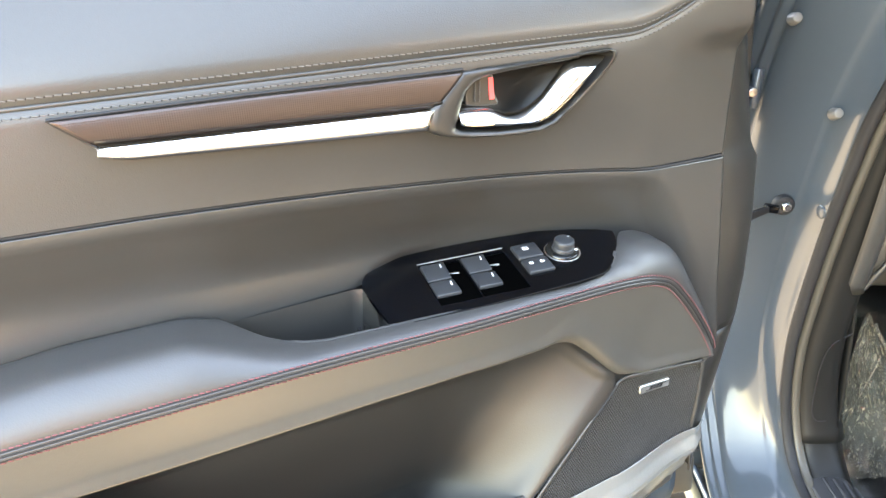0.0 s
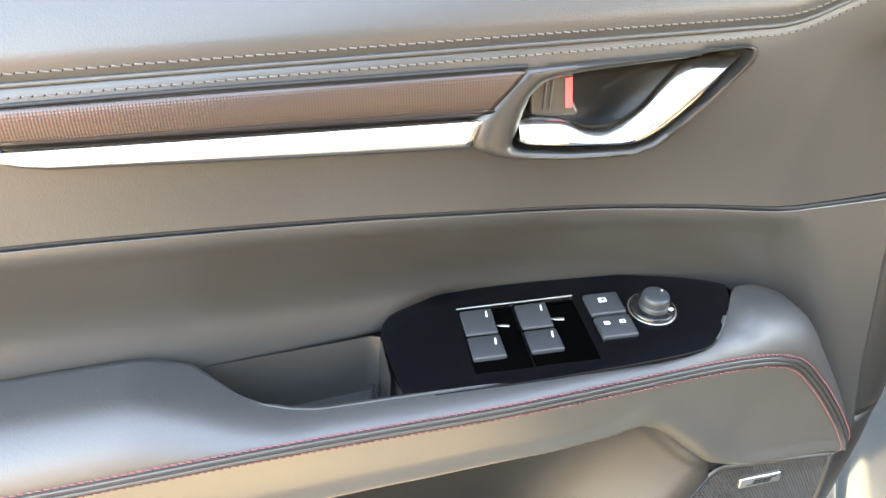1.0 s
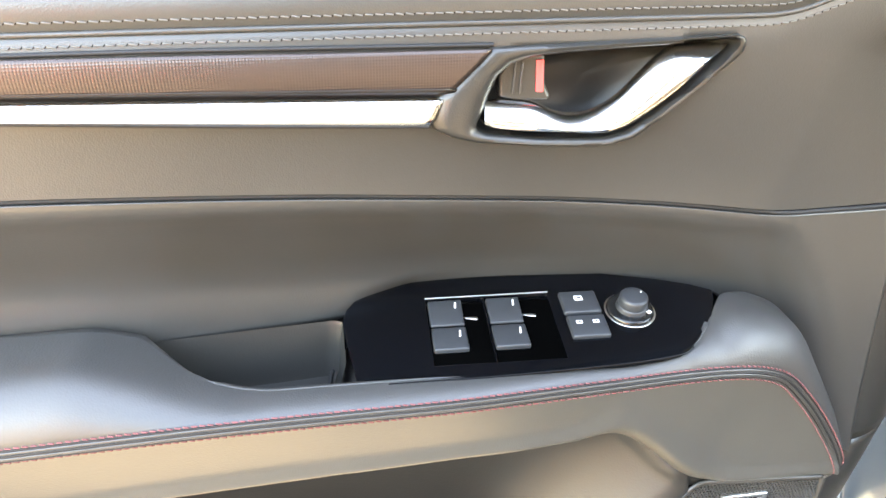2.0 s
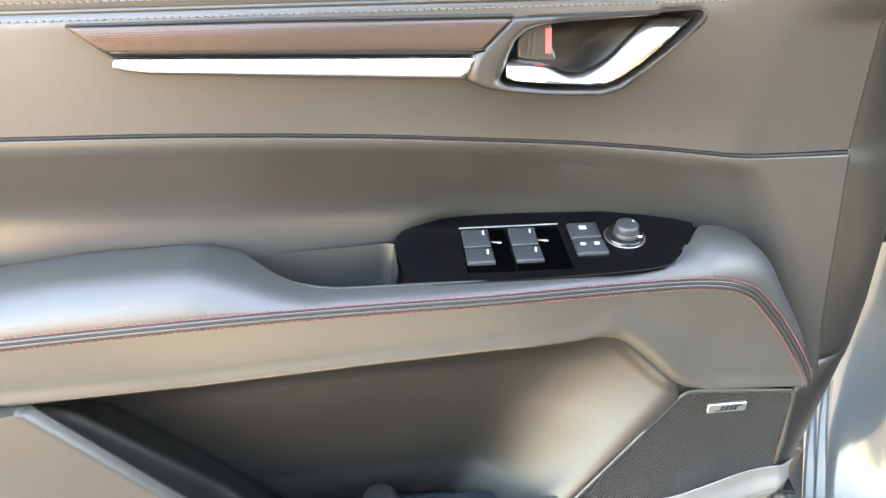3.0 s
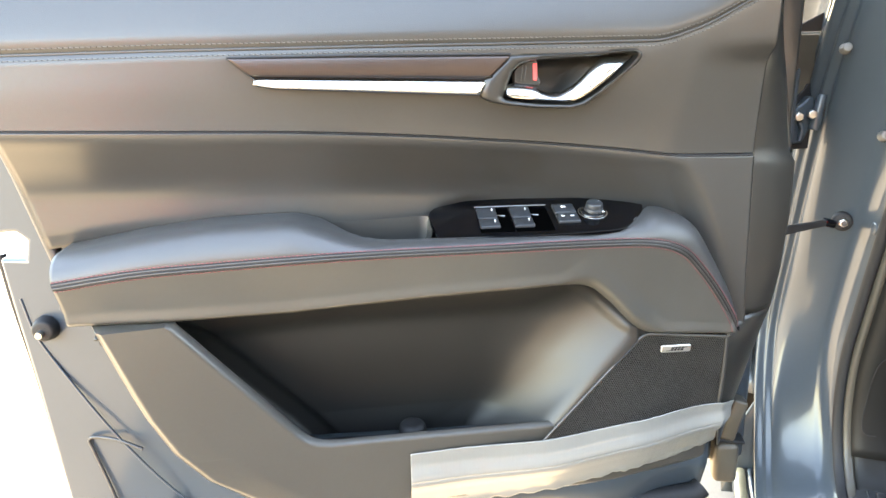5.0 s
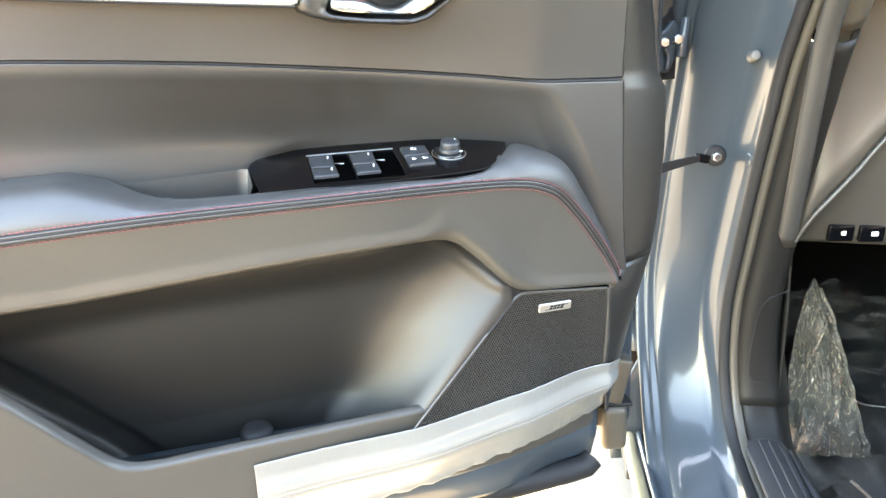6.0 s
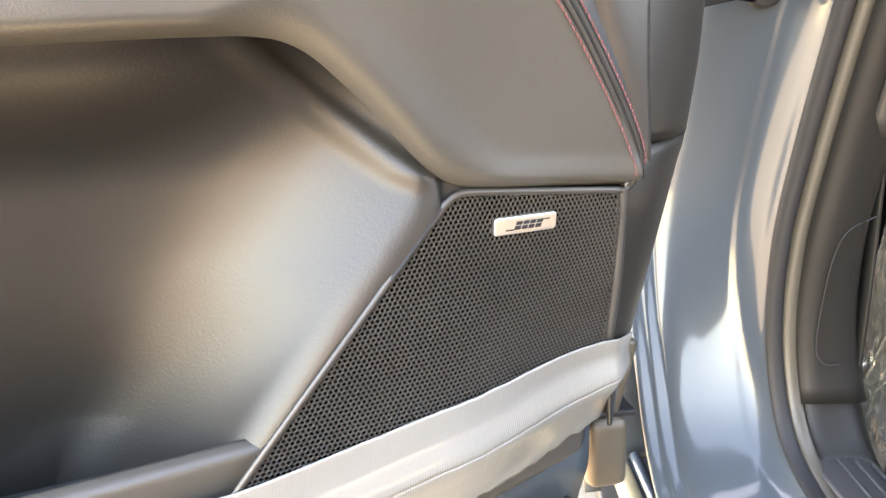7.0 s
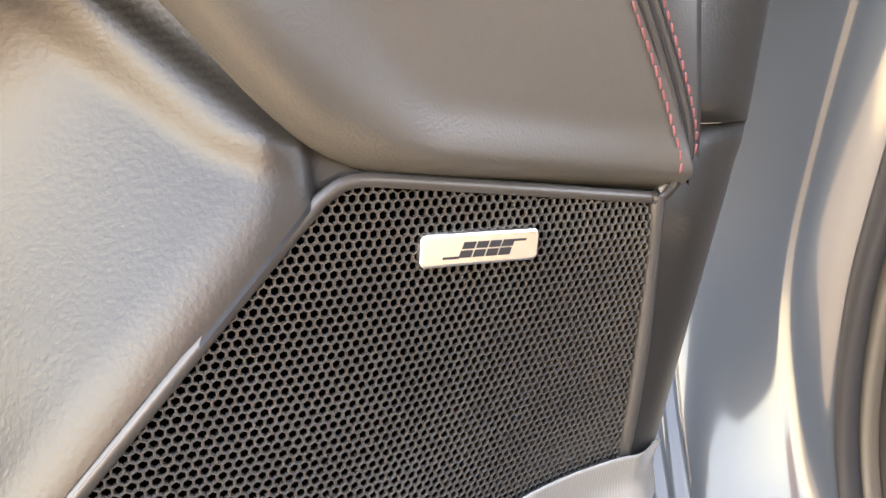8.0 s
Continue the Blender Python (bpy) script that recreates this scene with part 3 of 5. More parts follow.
def armrest():
    n = len(SEAM)
    outs = []
    for i in range(n):
        d = SEAM[min(i + 4, n - 1)] - SEAM[max(i - 4, 0)]
        o = Vector((-d.z, 0, d.x)).normalized()
        if i > n - 14:
            o = outs[-1]
        outs.append(o)
    prof = [0, 0.02, 0.05, 0.1] + lin(0.15, 1.0, 18)

    def P(u, v):
        i = int(round(u * (n - 1)))
        s, o = SEAM[i], outs[i]
        w = ARM_W(s.x)
        if i > n - 9:
            w = max(0.003, w * (n - 1 - i) / 8)
        dy = max(ARM_Y(s.x), s.y + 0.012) - s.y
        a = math.pi / 2 * v
        big = min(dy, 0.034)
        # rounded nose, then a flat top back to the wall
        k = min(1.0, v / 0.62)
        along = w * (0.93 * math.sin(math.pi / 2 * k) + 0.07 * v)
        deep = big * (1 - math.cos(math.pi / 2 * k)) + (dy - big) * max(0, (v - 0.62) / 0.38)
        deep += 0.0022 * step(0.05, 0.0, v)
        p = s + o * along
        return p.x, s.y + deep, p.z
    sheet("armrest_top", P, lin(0, 1, n), prof, LEATHER, door, "padded sewn leatherette armrest", thick=0.003, facing=(0, -0.6, 0.8), sharp=70)

    low = soft([(-0.4, 0.798), (-0.193, 0.797), (-0.115, 0.7955), (0.02, 0.796), (0.18, 0.807), (0.26, 0.8105), (0.33, 0.812), (0.362, 0.812), (0.377, 0.810), (0.391, 0.803), (0.415, 0.781),
                (0.447, 0.747), (0.462, 0.7345), (0.478, 0.7275), (0.506, 0.7242), (0.592, 0.7150), (0.7, 0.7150)], 0.012)
    low_y = soft([(-0.4, 0.515), (-0.14, 0.526), (0.02, 0.540), (0.2, 0.542), (0.30, 0.546), (0.377, 0.556), (0.42, 0.570), (0.471, 0.590), (0.592, 0.6055)], 0.02)

    def roll(x, r):
        """Rounded lower edge, widest where it climbs down beside the pocket."""
        w = 0.009 + 0.010 * step(0.34, 0.38, x) * (1 - step(0.46, 0.50, x))
        return 0.013 * max(0.0, 1 - r / w) ** 2 - 0.0025 * step(w * 2.6, w * 0.9, r)

    def Q(u, v):
        # v: 0 at the seam, 1 at the lower lip, beyond that the underside
        i = int(round(u * (n - 1)))
        s = SEAM[i]
        x = s.x
        zl = min(low(x), s.z - 0.0005)
        yl = low_y(x)
        if v <= 1:
            z = s.z + (zl - s.z) * v
            y = s.y + (yl - s.y) * math.sin(math.pi / 2 * v) - 0.003 * math.sin(math.pi * v) + 0.0022 * step(0.035, 0, v)
            r = (z - zl)
            return x, y + roll(x, r), z
        lip = yl + roll(x, 0)
        t = v - 1
        return x, lip + 0.036 * t, zl + 0.004 * math.sin(math.pi / 2 * t) + 0.006 * t
    vs = [0, 0.01, 0.02, 0.04] + lin(0.07, 0.7, 14) + lin(0.74, 0.9, 8) + lin(0.915, 1.0, 12) + [1.1, 1.3, 1.6, 2.0]
    us = [i / (n - 1) for i in range(0, n - 4)]
    sheet("armrest_face", Q, us, vs, FACE, door, "soft grey armrest face", thick=0.002, sharp=70)

    rise = [q for q in SEAM if q.x < 0.5955]
    seam_y = tab([(q.x, q.y) for q in rise])
    seam_z = tab([(q.x, q.z) for q in rise])

    def face_y(x, z):
        sy, sz = seam_y(x), seam_z(x)
        zl = min(low(x), sz - 0.0005)
        v = min(1.0, max(0.0, (sz - z) / (sz - zl)))
        return sy + (low_y(x) - sy) * math.sin(math.pi / 2 * v) - 0.003 * math.sin(math.pi * v) + roll(x, z - zl)

    for off in (0.0050, -0.0062):
        path = []
        for i in range(0, n - 3, 2):
            s, o = SEAM[i], outs[i]
            q = s + o * off
            path.append(Vector((q.x, s.y + (0.0005 if i < n - 40 else 0.0001) if off > 0 else face_y(q.x, q.z) - 0.0006, q.z)))
        stitches("stitching", path, lambda p: Vector((0, -1, 0.25)), 0.0046, 0.0039, 0.00058, REDTHREAD, door, "row of dark red stitches", slant=0.15)
    for k, name, r, mat in ((0.0019, "seam_cord", 0.0013, VINYL), (-0.0019, "seam_cord", 0.0013, VINYL), (0.0, "seam_gap", 0.0011, BLACK), (0.0036, "seam_gap", 0.0007, BLACK), (-0.0036, "seam_gap", 0.0007, BLACK)):
        tube(name, [s + o * k + Vector((0, 0.0006 if name == "seam_cord" else 0.0004, 0)) for s, o in zip(SEAM, outs)], r, mat, door)


armrest()

# ---- switch panel on the armrest ----
BZ = lambda y: 0.8815 + (y - 0.54) * 0.26
TIP = math.degrees(math.atan(0.26))
BEZEL = [(0.186, 0.597), (0.189, 0.609), (0.197, 0.621), (0.205, 0.628), (0.216, 0.6335), (0.244, 0.638), (0.311, 0.638), (0.382, 0.635), (0.421, 0.626), (0.446, 0.618), (0.4605, 0.6105),
         (0.4575, 0.600), (0.4498, 0.5854), (0.4408, 0.5735), (0.431, 0.563), (0.423, 0.556), (0.413, 0.550), (0.400, 0.547), (0.372, 0.5445), (0.293, 0.541), (0.240, 0.539), (0.196, 0.5385)]
WELLS = [(0.2460, 0.2868, 0.553, 0.6145), (0.2884, 0.3350, 0.553, 0.6145)]


def switch_panel():
    panel = tagged(new("window_control_panel"), "gloss black window control panel set in the armrest", "switch panel")
    bm = bmesh.new()
    loops = [BEZEL] + [[(a, c), (b, c), (b, d), (a, d)] for a, b, c, d in WELLS]
    edges = []
    for lp in loops:
        vs = [bm.verts.new((x, y, BZ(y))) for x, y in lp]
        edges += [bm.edges.new((vs[i], vs[(i + 1) % len(vs)])) for i in range(len(vs))]
    bmesh.ops.triangle_fill(bm, use_beauty=True, use_dissolve=False, edges=edges)
    bm.normal_update()
    for f in bm.faces:
        if f.normal.z < 0:
            f.normal_flip()
    plate = part("bezel", bm, PIANO, panel, smooth=False)
    thicken(plate, 0.004)
    rounded(plate, 0.0008, 2)
    # raised rim along the front
    rim = spline([(x, y, BZ(y) + 0.0002) for x, y in ((0.4235, 0.5555), (0.411, 0.549), (0.372, 0.5442), (0.293, 0.5407), (0.215, 0.5392))], 80)
    tube("rim", rim, 0.0009, PIANO, panel)
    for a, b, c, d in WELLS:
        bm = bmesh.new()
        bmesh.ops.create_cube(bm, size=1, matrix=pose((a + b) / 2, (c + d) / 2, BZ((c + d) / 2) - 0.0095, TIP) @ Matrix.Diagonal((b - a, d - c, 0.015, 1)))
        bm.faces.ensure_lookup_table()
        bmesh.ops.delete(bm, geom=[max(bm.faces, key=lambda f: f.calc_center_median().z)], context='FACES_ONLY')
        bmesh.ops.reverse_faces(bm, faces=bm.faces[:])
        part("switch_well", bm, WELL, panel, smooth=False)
    tube("chrome_line", [(0.2455, 0.6155, BZ(0.6155) + 0.0007), (0.336, 0.6165, BZ(0.6165) + 0.0004)], 0.0006, STEEL, panel)
    for xs in (0.2590, 0.3010):
        for y0, dep, m_y in ((0.6022, 0.0242, 0.6065), (0.5768, 0.0230, 0.5790)):
            sw = box("window_switch", (0.0242, dep, 0.011), (xs, y0, BZ(y0) - 0.0048), SWITCH, panel, "grey window switch", bevel=0.0014, turn=(TIP + (5 if y0 > 0.59 else -4), 0, 0))
            box("switch_mark", (0.0012, 0.0056, 0.0006), (xs + 0.0072, m_y, BZ(m_y) + 0.0013), MARK, sw, bevel=0.0002, turn=(TIP + 2, 0, -6))
        box("switch_spring", (0.012, 0.0036, 0.0050), (xs + 0.0165, 0.5975, BZ(0.597) - 0.0040), STEEL, panel, "bright metal clip in the switch well", bevel=0.001, turn=(0, 0, -14))
    for y0, dep, marks in ((0.6030, 0.0228, ((0.356, 0.006),)), (0.5792, 0.0215, ((0.3505, 0.0042), (0.3625, 0.0042)))):
        b = box("lock_button", (0.0272, dep, 0.009), (0.3565, y0, BZ(y0) - 0.0015), SWITCH, panel, "grey lock button", bevel=0.0015, turn=(TIP, 0, 0))
        for mx, w in marks:
            box("button_mark", (w, w * 0.75, 0.0006), (mx, y0 + 0.002, BZ(y0 + 0.002) + 0.0031), MARK, b, bevel=0.0002, turn=(TIP, 0, 0))
            box("button_mark", (w * 0.5, w * 0.32, 0.0007), (mx + w * 0.08, y0 + 0.002, BZ(y0 + 0.002) + 0.0033), SWITCH, b, bevel=0.0001, turn=(TIP, 0, 0))
    c = (0.3910, 0.593)
    knob = disc("mirror_dial", 0.0180, 0.0162, 0.005, pose(c[0], c[1], BZ(c[1]) + 0.0010, TIP), SMOKED, panel, "smoky clear mirror dial", bevel=0.0012, sides=48)
    disc("dial_skirt", 0.0120, 0.0108, 0.006, pose(c[0] + 0.001, c[1] - 0.0005, BZ(c[1]) + 0.0040, TIP), SWITCH, knob, bevel=0.001)
    disc("dial_knob", 0.0108, 0.0100, 0.010, pose(c[0] + 0.0012, c[1] - 0.0014, BZ(c[1]) + 0.0090, TIP), SWITCH, knob, "grey dial knob", bevel=0.0022)
    box("dial_mark", (0.0012, 0.0012, 0.0005), (c[0] + 0.007, c[1] + 0.0005, BZ(c[1]) + 0.0147), MARK, knob, bevel=0.0002, turn=(TIP, 0, 0))
    box("dial_mark", (0.0035, 0.0026, 0.0005), (c[0] + 0.0110, c[1] - 0.0085, BZ(c[1]) + 0.0030), MARK, knob, bevel=0.0002, turn=(TIP, 0, 30))
    disc("dial_rim", 0.0183, 0.0182, 0.0006, pose(c[0], c[1], BZ(c[1]) + 0.0006, TIP), STEEL, knob, bevel=0.0004, sides=48)


SMOKED = material("smoked_clear_plastic", (0.006, 0.0065, 0.007), 0.12, spec=0.4)
switch_panel()


def grab_bin():
    edge = spline([(0.055, 0.5875), (0.064, 0.577), (0.075, 0.5675), (0.090, 0.5555), (0.110, 0.5445), (0.138, 0.537), (0.165, 0.537), (0.184, 0.5385)], 40)
    edge += [Vector(p) for p in ((0.188, 0.560), (0.186, 0.597))]
    edge += [Vector((0.186 - 0.131 * t, 0.600 - 0.0125 * t)) for t in lin(0.05, 0.97, 24)]
    n = len(edge)
    cx, cy = 0.13, 0.570
    verts, faces = [], []
    for dz, s in ((0.0015, 1.01), (-0.002, 0.995), (-0.02, 0.96), (-0.036, 0.93), (-0.041, 0.88), (-0.042, 0.4)):
        for p in edge:
            verts.append((cx + (p[0] - cx) * s, cy + (p[1] - cy) * s, BZ(p[1]) - 0.0015 + dz))
    for j in range(5):
        for i in range(n):
            i2 = (i + 1) % n
            faces.append((j * n + i, j * n + i2, (j + 1) * n + i2, (j + 1) * n + i))
    faces.append(tuple(range(5 * n, 6 * n)))
    link_mesh("grab_bin", verts, faces, PLASTIC, door, "open grey pull pocket in the armrest", sharp=50)
    tube("bin_mat_edge", spline([(0.178, 0.590, 0.862), (0.172, 0.566, 0.857), (0.150, 0.552, 0.854), (0.120, 0.556, 0.854), (0.090, 0.570, 0.857)], 40), 0.0016, BLACK, door, "edge of the rubber mat in the pull pocket")
    # slanted end wall between the bin and the switches
    sheet("bin_end", lambda u, v: (0.184 + 0.013 * u - 0.010 * (1 - u) * v, (0.598 - 0.002 * u) + (0.5385 - 0.598) * v, BZ(0.598 - 0.0595 * v) - 0.0008 - 0.03 * (1 - u)),
          lin(0, 1, 4), lin(0, 1, 6), PLASTIC, door, thick=0.001, facing=(-1, 0, 0.5))


grab_bin()


# ---- lower panel with the map pocket ----
def grille_y(x, z):
    return 0.599 + 0.075 * max(0, x - 0.475) + 0.07 * min(0, x - 0.475) + 0.25 * max(0, 0.70 - max(z, 0.59)) * step(0.45, 0.60, x)


def pocket_gap(x, z):
    """How far a place lies inside the pocket's left and bottom edges."""
    dl, db, k = ((x + 0.113) * 0.178 + (z - 0.798) * 0.131) / 0.221, z - 0.604, 0.009
    return -k * math.log(math.exp(-max(-0.3, dl) / k) + math.exp(-max(-0.3, db) / k))


def pocket_edge(z):
    """Where the pocket's rounded left edge runs at a height."""
    db, k = max(0.0004, z - 0.604), 0.009
    dl = -k * math.log(1 - math.exp(-db / k))
    return min(0.11, (dl * 0.221 - (z - 0.798) * 0.131) / 0.178 - 0.113)


def lower_y(x, z, liner=False):
    base = 0.5445 + 0.20 * (x - 0.0) - 0.14 * 0.02 * math.log(1 + math.exp(min(20.0, (x - 0.05) / 0.02))) + 0.13 * (0.79 - z)
    base += 0.10 * 0.02 * math.log(1 + math.exp(min(20.0, (x - 0.40) / 0.02)))
    dl = ((x + 0.113) * 0.178 + (z - 0.798) * 0.131) / 0.221
    db = z - 0.604
    dr = ((x - 0.340) * -0.14 + (z - 0.589) * 0.126) / 0.188
    xr, xc = 0.336 + (z - 0.589) * 0.9, 0.236 + 0.46 * (z - 0.61)    # slanting ridge, steeper inner corner
    t = (xr - x) / max(0.06, xr - xc)
    pr = 1.27 * sum(min(1.5, max(0.0, t + 0.10 * (k / 8 - 1))) for k in range(17)) / 17      # even slope from the ridge
    hh = max(0.0, 0.45 - abs(pr - 1)) / 0.45
    pr = min(pr, 1.0) - hh * hh * 0.45 / 4                                                   # rounding into the back
    if liner:
        deep = step(-0.060, -0.032, dl)
        back = 0.066 + 0.17 * (0.79 - max(z, 0.60))   # the back leans outwards at its foot
        k = 0.22                                      # soft meeting of back and side
        hh = max(0.0, k - abs(deep - pr)) / k
        hollow = back * max(0.0, min(deep, pr) - hh * hh * k / 4)
        # the wall's top edge runs along the slanting armrest lip and rolls away from the cabin there
        e = (x - 0.376) * -0.655 + (z - 0.8030) * -0.756
        hollow += (0.004 * step(0.002, -0.008, e) ** 1.5 - 0.0035 * step(0.016, 0.003, e)) * step(0.725, 0.74, z) * (1 - step(0.45, 0.462, x)) * step(0.33, 0.375, x)
        return min(0.687, base + 0.006 * step(0.0, -0.012, dl) + 0.002 * step(0.0, 0.06, dr) + hollow \
            + 0.035 * step(0.788, 0.796, z) * (1 - step(-0.01, 0.01, dl)) + 0.012 * step(0.69, 0.575, z) * (4 * pr * (1 - pr)) ** 0.75 - 0.040 * min(deep, pr ** 5) * step(0.735, 0.81, z) ** 1.3)
    y = base + 0.014 * step(-0.009, 0.004, pocket_gap(x, z)) ** 2
    y += 0.035 * step(0.7965, 0.801, z) * (1 - step(-0.01, 0.01, dl))
    y += 0.030 * step(0.02, -0.01, z - 0.478) + 0.007 * step(0.007, 0.0, x - LEFT(z))
    return y


def lower_panel():
    ridge = lambda z: 0.338 + (z - 0.589) * 0.9

    edge = pocket_edge

    def P(u, v):
        z = v
        xl = LEFT(z)
        xd, xr = edge(z) + 0.0015, (ridge(z) + 0.0055 if z > 0.6045 else 0.602)
        x = xl + (xd - xl) * u if u <= 1 else xd + (xr - xd) * (u - 1)
        y = lower_y(x, z)
        return x - (y - 0.512) * 0.46 * step(0.25, 0.0, u), y, z
    sheet("lower_panel", P, lin(0, 0.8, 50) + lin(0.82, 1, 20) + lin(1.01, 2, 100), lin(0.467, 0.59, 44) + lin(0.592, 0.6035, 10) + lin(0.6042, 0.63, 30) + lin(0.632, 0.83, 70), LOWER, door,
          "grey moulded lower panel with an empty map pocket", keep=lambda x, z: x < edge(z) + 0.0015 or z < 0.6045, thick=0.0025, sharp=75)

    def L(u, v):
        z = 0.548 + 0.292 * v
        xr = ridge(z) + 0.0055
        x = -0.20 + (xr + 0.20) * u if u <= 1 else xr + (u - 1) * 0.5 * step(0.7225, 0.7275, z)
        y = lower_y(x, z, True)
        return x, max(y, grille_y(x, 0.72) + 0.003) if x > 0.462 and z > 0.722 else y, z
    sheet("pocket_liner", L, lin(0, 0.7, 110) + lin(0.704, 1, 90) + lin(1.01, 1.1, 10), lin(0, 1, 130), LINER, door, "deep map pocket with its shade put into the colour", thick=0.002, sharp=75,
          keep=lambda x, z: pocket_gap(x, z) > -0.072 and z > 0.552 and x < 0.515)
    # short floor with a rounded far edge
    far = soft([(-0.03, 0.628), (0.0, 0.645), (0.04, 0.654), (0.10, 0.655), (0.15, 0.650), (0.17, 0.648)], 0.02)
    front = lambda x: lower_y(x, 0.5735) + 0.0035
    sheet("pocket_floor", lambda u, v: (-0.03 + 0.197 * u, front(-0.03 + 0.197 * u) + (far(-0.03 + 0.197 * u) - front(-0.03 + 0.197 * u)) * v, 0.5735 - 0.010 * step(0.9, 1.0, v)),
                  lin(0, 1, 40), lin(0, 0.88, 8) + lin(0.9, 1, 6), BLACK, door, "black pocket floor", thick=0.002, facing=(0, 0, 1))
    bm = bmesh.new()
    bmesh.ops.create_cone(bm, cap_ends=True, segments=28, radius1=0.021, radius2=0.0185, depth=0.05, matrix=pose(0.162, 0.650, 0.565, 4, 0, 0))
    bmesh.ops.bevel(bm, geom=[e for e in bm.edges if e.calc_face_angle(0) > 0.6], offset=0.009, segments=5, affect='EDGES', profile=0.5)
    part("bottle_stop", bm, BLACK, door, "rounded stop in the pocket")


lower_panel()


# ---- speaker grille ----
def speaker():
    sp = tagged(new("loudspeaker"), "black perforated door loudspeaker with a small silver badge", "loudspeaker")
    area = [(0.342, 0.589), (0.4635, 0.7185), (0.468, 0.7225), (0.475, 0.7245), (0.5840, 0.7125), (0.596, 0.600), (0.597, 0.578), (0.36, 0.566), (0.335, 0.575)]
    p = 0.0031
    ro, ri = p / math.sqrt(3), 0.00132
    verts, faces = [], []
    rows = int(0.17 / (p * 0.866))
    for r in range(rows):
        for c in range(int(0.275 / p)):
            # the rows fan slightly with the sheet
            x, z = 0.330 + (c + 0.5 * (r % 2)) * p, 0.562 + r * p * 0.866
            if not inside(area, x, z):
                continue
            b = len(verts)
            for rad, dy in ((ro, 0.0), (ri * 1.22, 0.0), (ri, 0.0005), (ri, 0.0016)):
                for k in range(6):
                    a = math.pi / 6 + k * math.pi / 3
                    vx, vz = x + rad * math.cos(a), z + rad * math.sin(a)
                    verts.append((vx, grille_y(vx, vz) + dy, vz))
            for j in range(3):
                for k in range(6):
                    k2 = (k + 1) % 6
                    faces.append((b + j * 6 + k, b + j * 6 + k2, b + j * 6 + 6 + k2, b + j * 6 + 6 + k))
    tagged(link_mesh("mesh", verts, faces, GRILLE, sp, "perforated black mesh", smooth=False), kind="stuff")
    # black sheet that paints the darkness behind the holes
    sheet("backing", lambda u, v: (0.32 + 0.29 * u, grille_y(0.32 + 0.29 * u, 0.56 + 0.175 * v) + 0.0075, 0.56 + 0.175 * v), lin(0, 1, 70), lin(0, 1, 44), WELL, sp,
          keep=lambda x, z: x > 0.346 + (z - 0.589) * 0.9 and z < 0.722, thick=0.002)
    rim = spline([(0.325, grille_y(0.325, 0.57), 0.570), (0.3400, grille_y(0.34, 0.588), 0.5885), (0.402, grille_y(0.4, 0.655), 0.6555), (0.458, grille_y(0.458, 0.715), 0.7155), (0.4665, grille_y(0.466, 0.72), 0.7235), (0.475, grille_y(0.475, 0.72), 0.7268),
                  (0.493, grille_y(0.493, 0.72), 0.7255), (0.588, grille_y(0.588, 0.71), 0.7150)], 90)
    tube("grille_rim", [q + Vector((0, 0.0004, 0)) for q in rim], 0.0010, PLASTIC, sp, sides=10)
    tube("grille_rim", spline([(0.5885, grille_y(0.588, 0.71) + 0.001, 0.7150), (0.595, grille_y(0.595, 0.65) + 0.001, 0.65), (0.5995, grille_y(0.60, 0.60) + 0.0022, 0.598)], 20), 0.0034, VINYL, sp, sides=10)
    # plain border between the holes and the rim
    mid = Vector((0.50, 0, 0.655))
    verts, faces = [], []
    for i, q in enumerate(rim):
        d = (rim[min(i + 1, 89)] - rim[max(i - 1, 0)]).normalized()
        o = Vector((d.z, 0, -d.x))
        if o.dot(mid - q) < 0:
            o = -o
        for w in (-0.0004, 0.0034):
            e = q + o * w
            verts.append((e.x, grille_y(e.x, e.z) - 0.0003, e.z))
    faces = [(2 * i, 2 * i + 2, 2 * i + 3, 2 * i + 1) for i in range(len(rim) - 1)]
    thicken(link_mesh("border", verts, faces, GRILLE, sp), 0.0008, 0)
    # badge: a domed silver plate with the dark slanted bars of its maker's mark
    bx, bz, slope = 0.5154, 0.7028, -0.030
    outline = []
    w, h, r = 0.0212, 0.0051, 0.0020
    for cx, cz, a0 in ((w - r, h - r, 0), (-w + r, h - r, 90), (-w + r, -h + r, 180), (w - r, -h + r, 270)):
        for k in range(5):
            a = radians(a0 + 22.5 * k)
            x, z = cx + r * math.cos(a), cz + r * math.sin(a)
            z += 0.0006 * (1 - (x / w) ** 2) * (1 if z > 0 else -1)
            outline.append((bx + x + 0.06 * z, bz + z + slope * x))
    badge = slab("badge", outline, lambda x, z: grille_y(x, z) - 0.0022, 0.004, SILVER, sp, "small silver badge with black marks", bevel=0.0009, seg=3)
    by = lambda x, z: grille_y(x, z) - 0.00245

    def bar(x0, z0, x1, z1, lean=0.0009):
        f = lambda x, z: (bx + x, bz + z + slope * x)
        slab("badge_mark", [f(x0, z0), f(x1, z0), f(x1 + lean, z1), f(x0 + lean, z1)], by, 0.0004, BLACK, badge, bevel=0)
    bar(-0.0140, -0.0028, -0.0084, -0.0021, 0.0003)
    for x0, x1 in ((-0.0084, -0.0042), (-0.0034, 0.0004), (0.0012, 0.0050), (0.0058, 0.0098)):
        bar(x0, -0.0026, x1, -0.0004, 0.0009)
        bar(x0 + 0.0012, 0.0001, x1 + 0.0012, 0.0022, 0.0009)
    bar(0.0110, 0.0015, 0.0160, 0.0022, 0.0003)


GRILLE = material("black_painted_mesh", (0.034, 0.0315, 0.029), 0.36, vary=0.2, scale=20)
speaker()


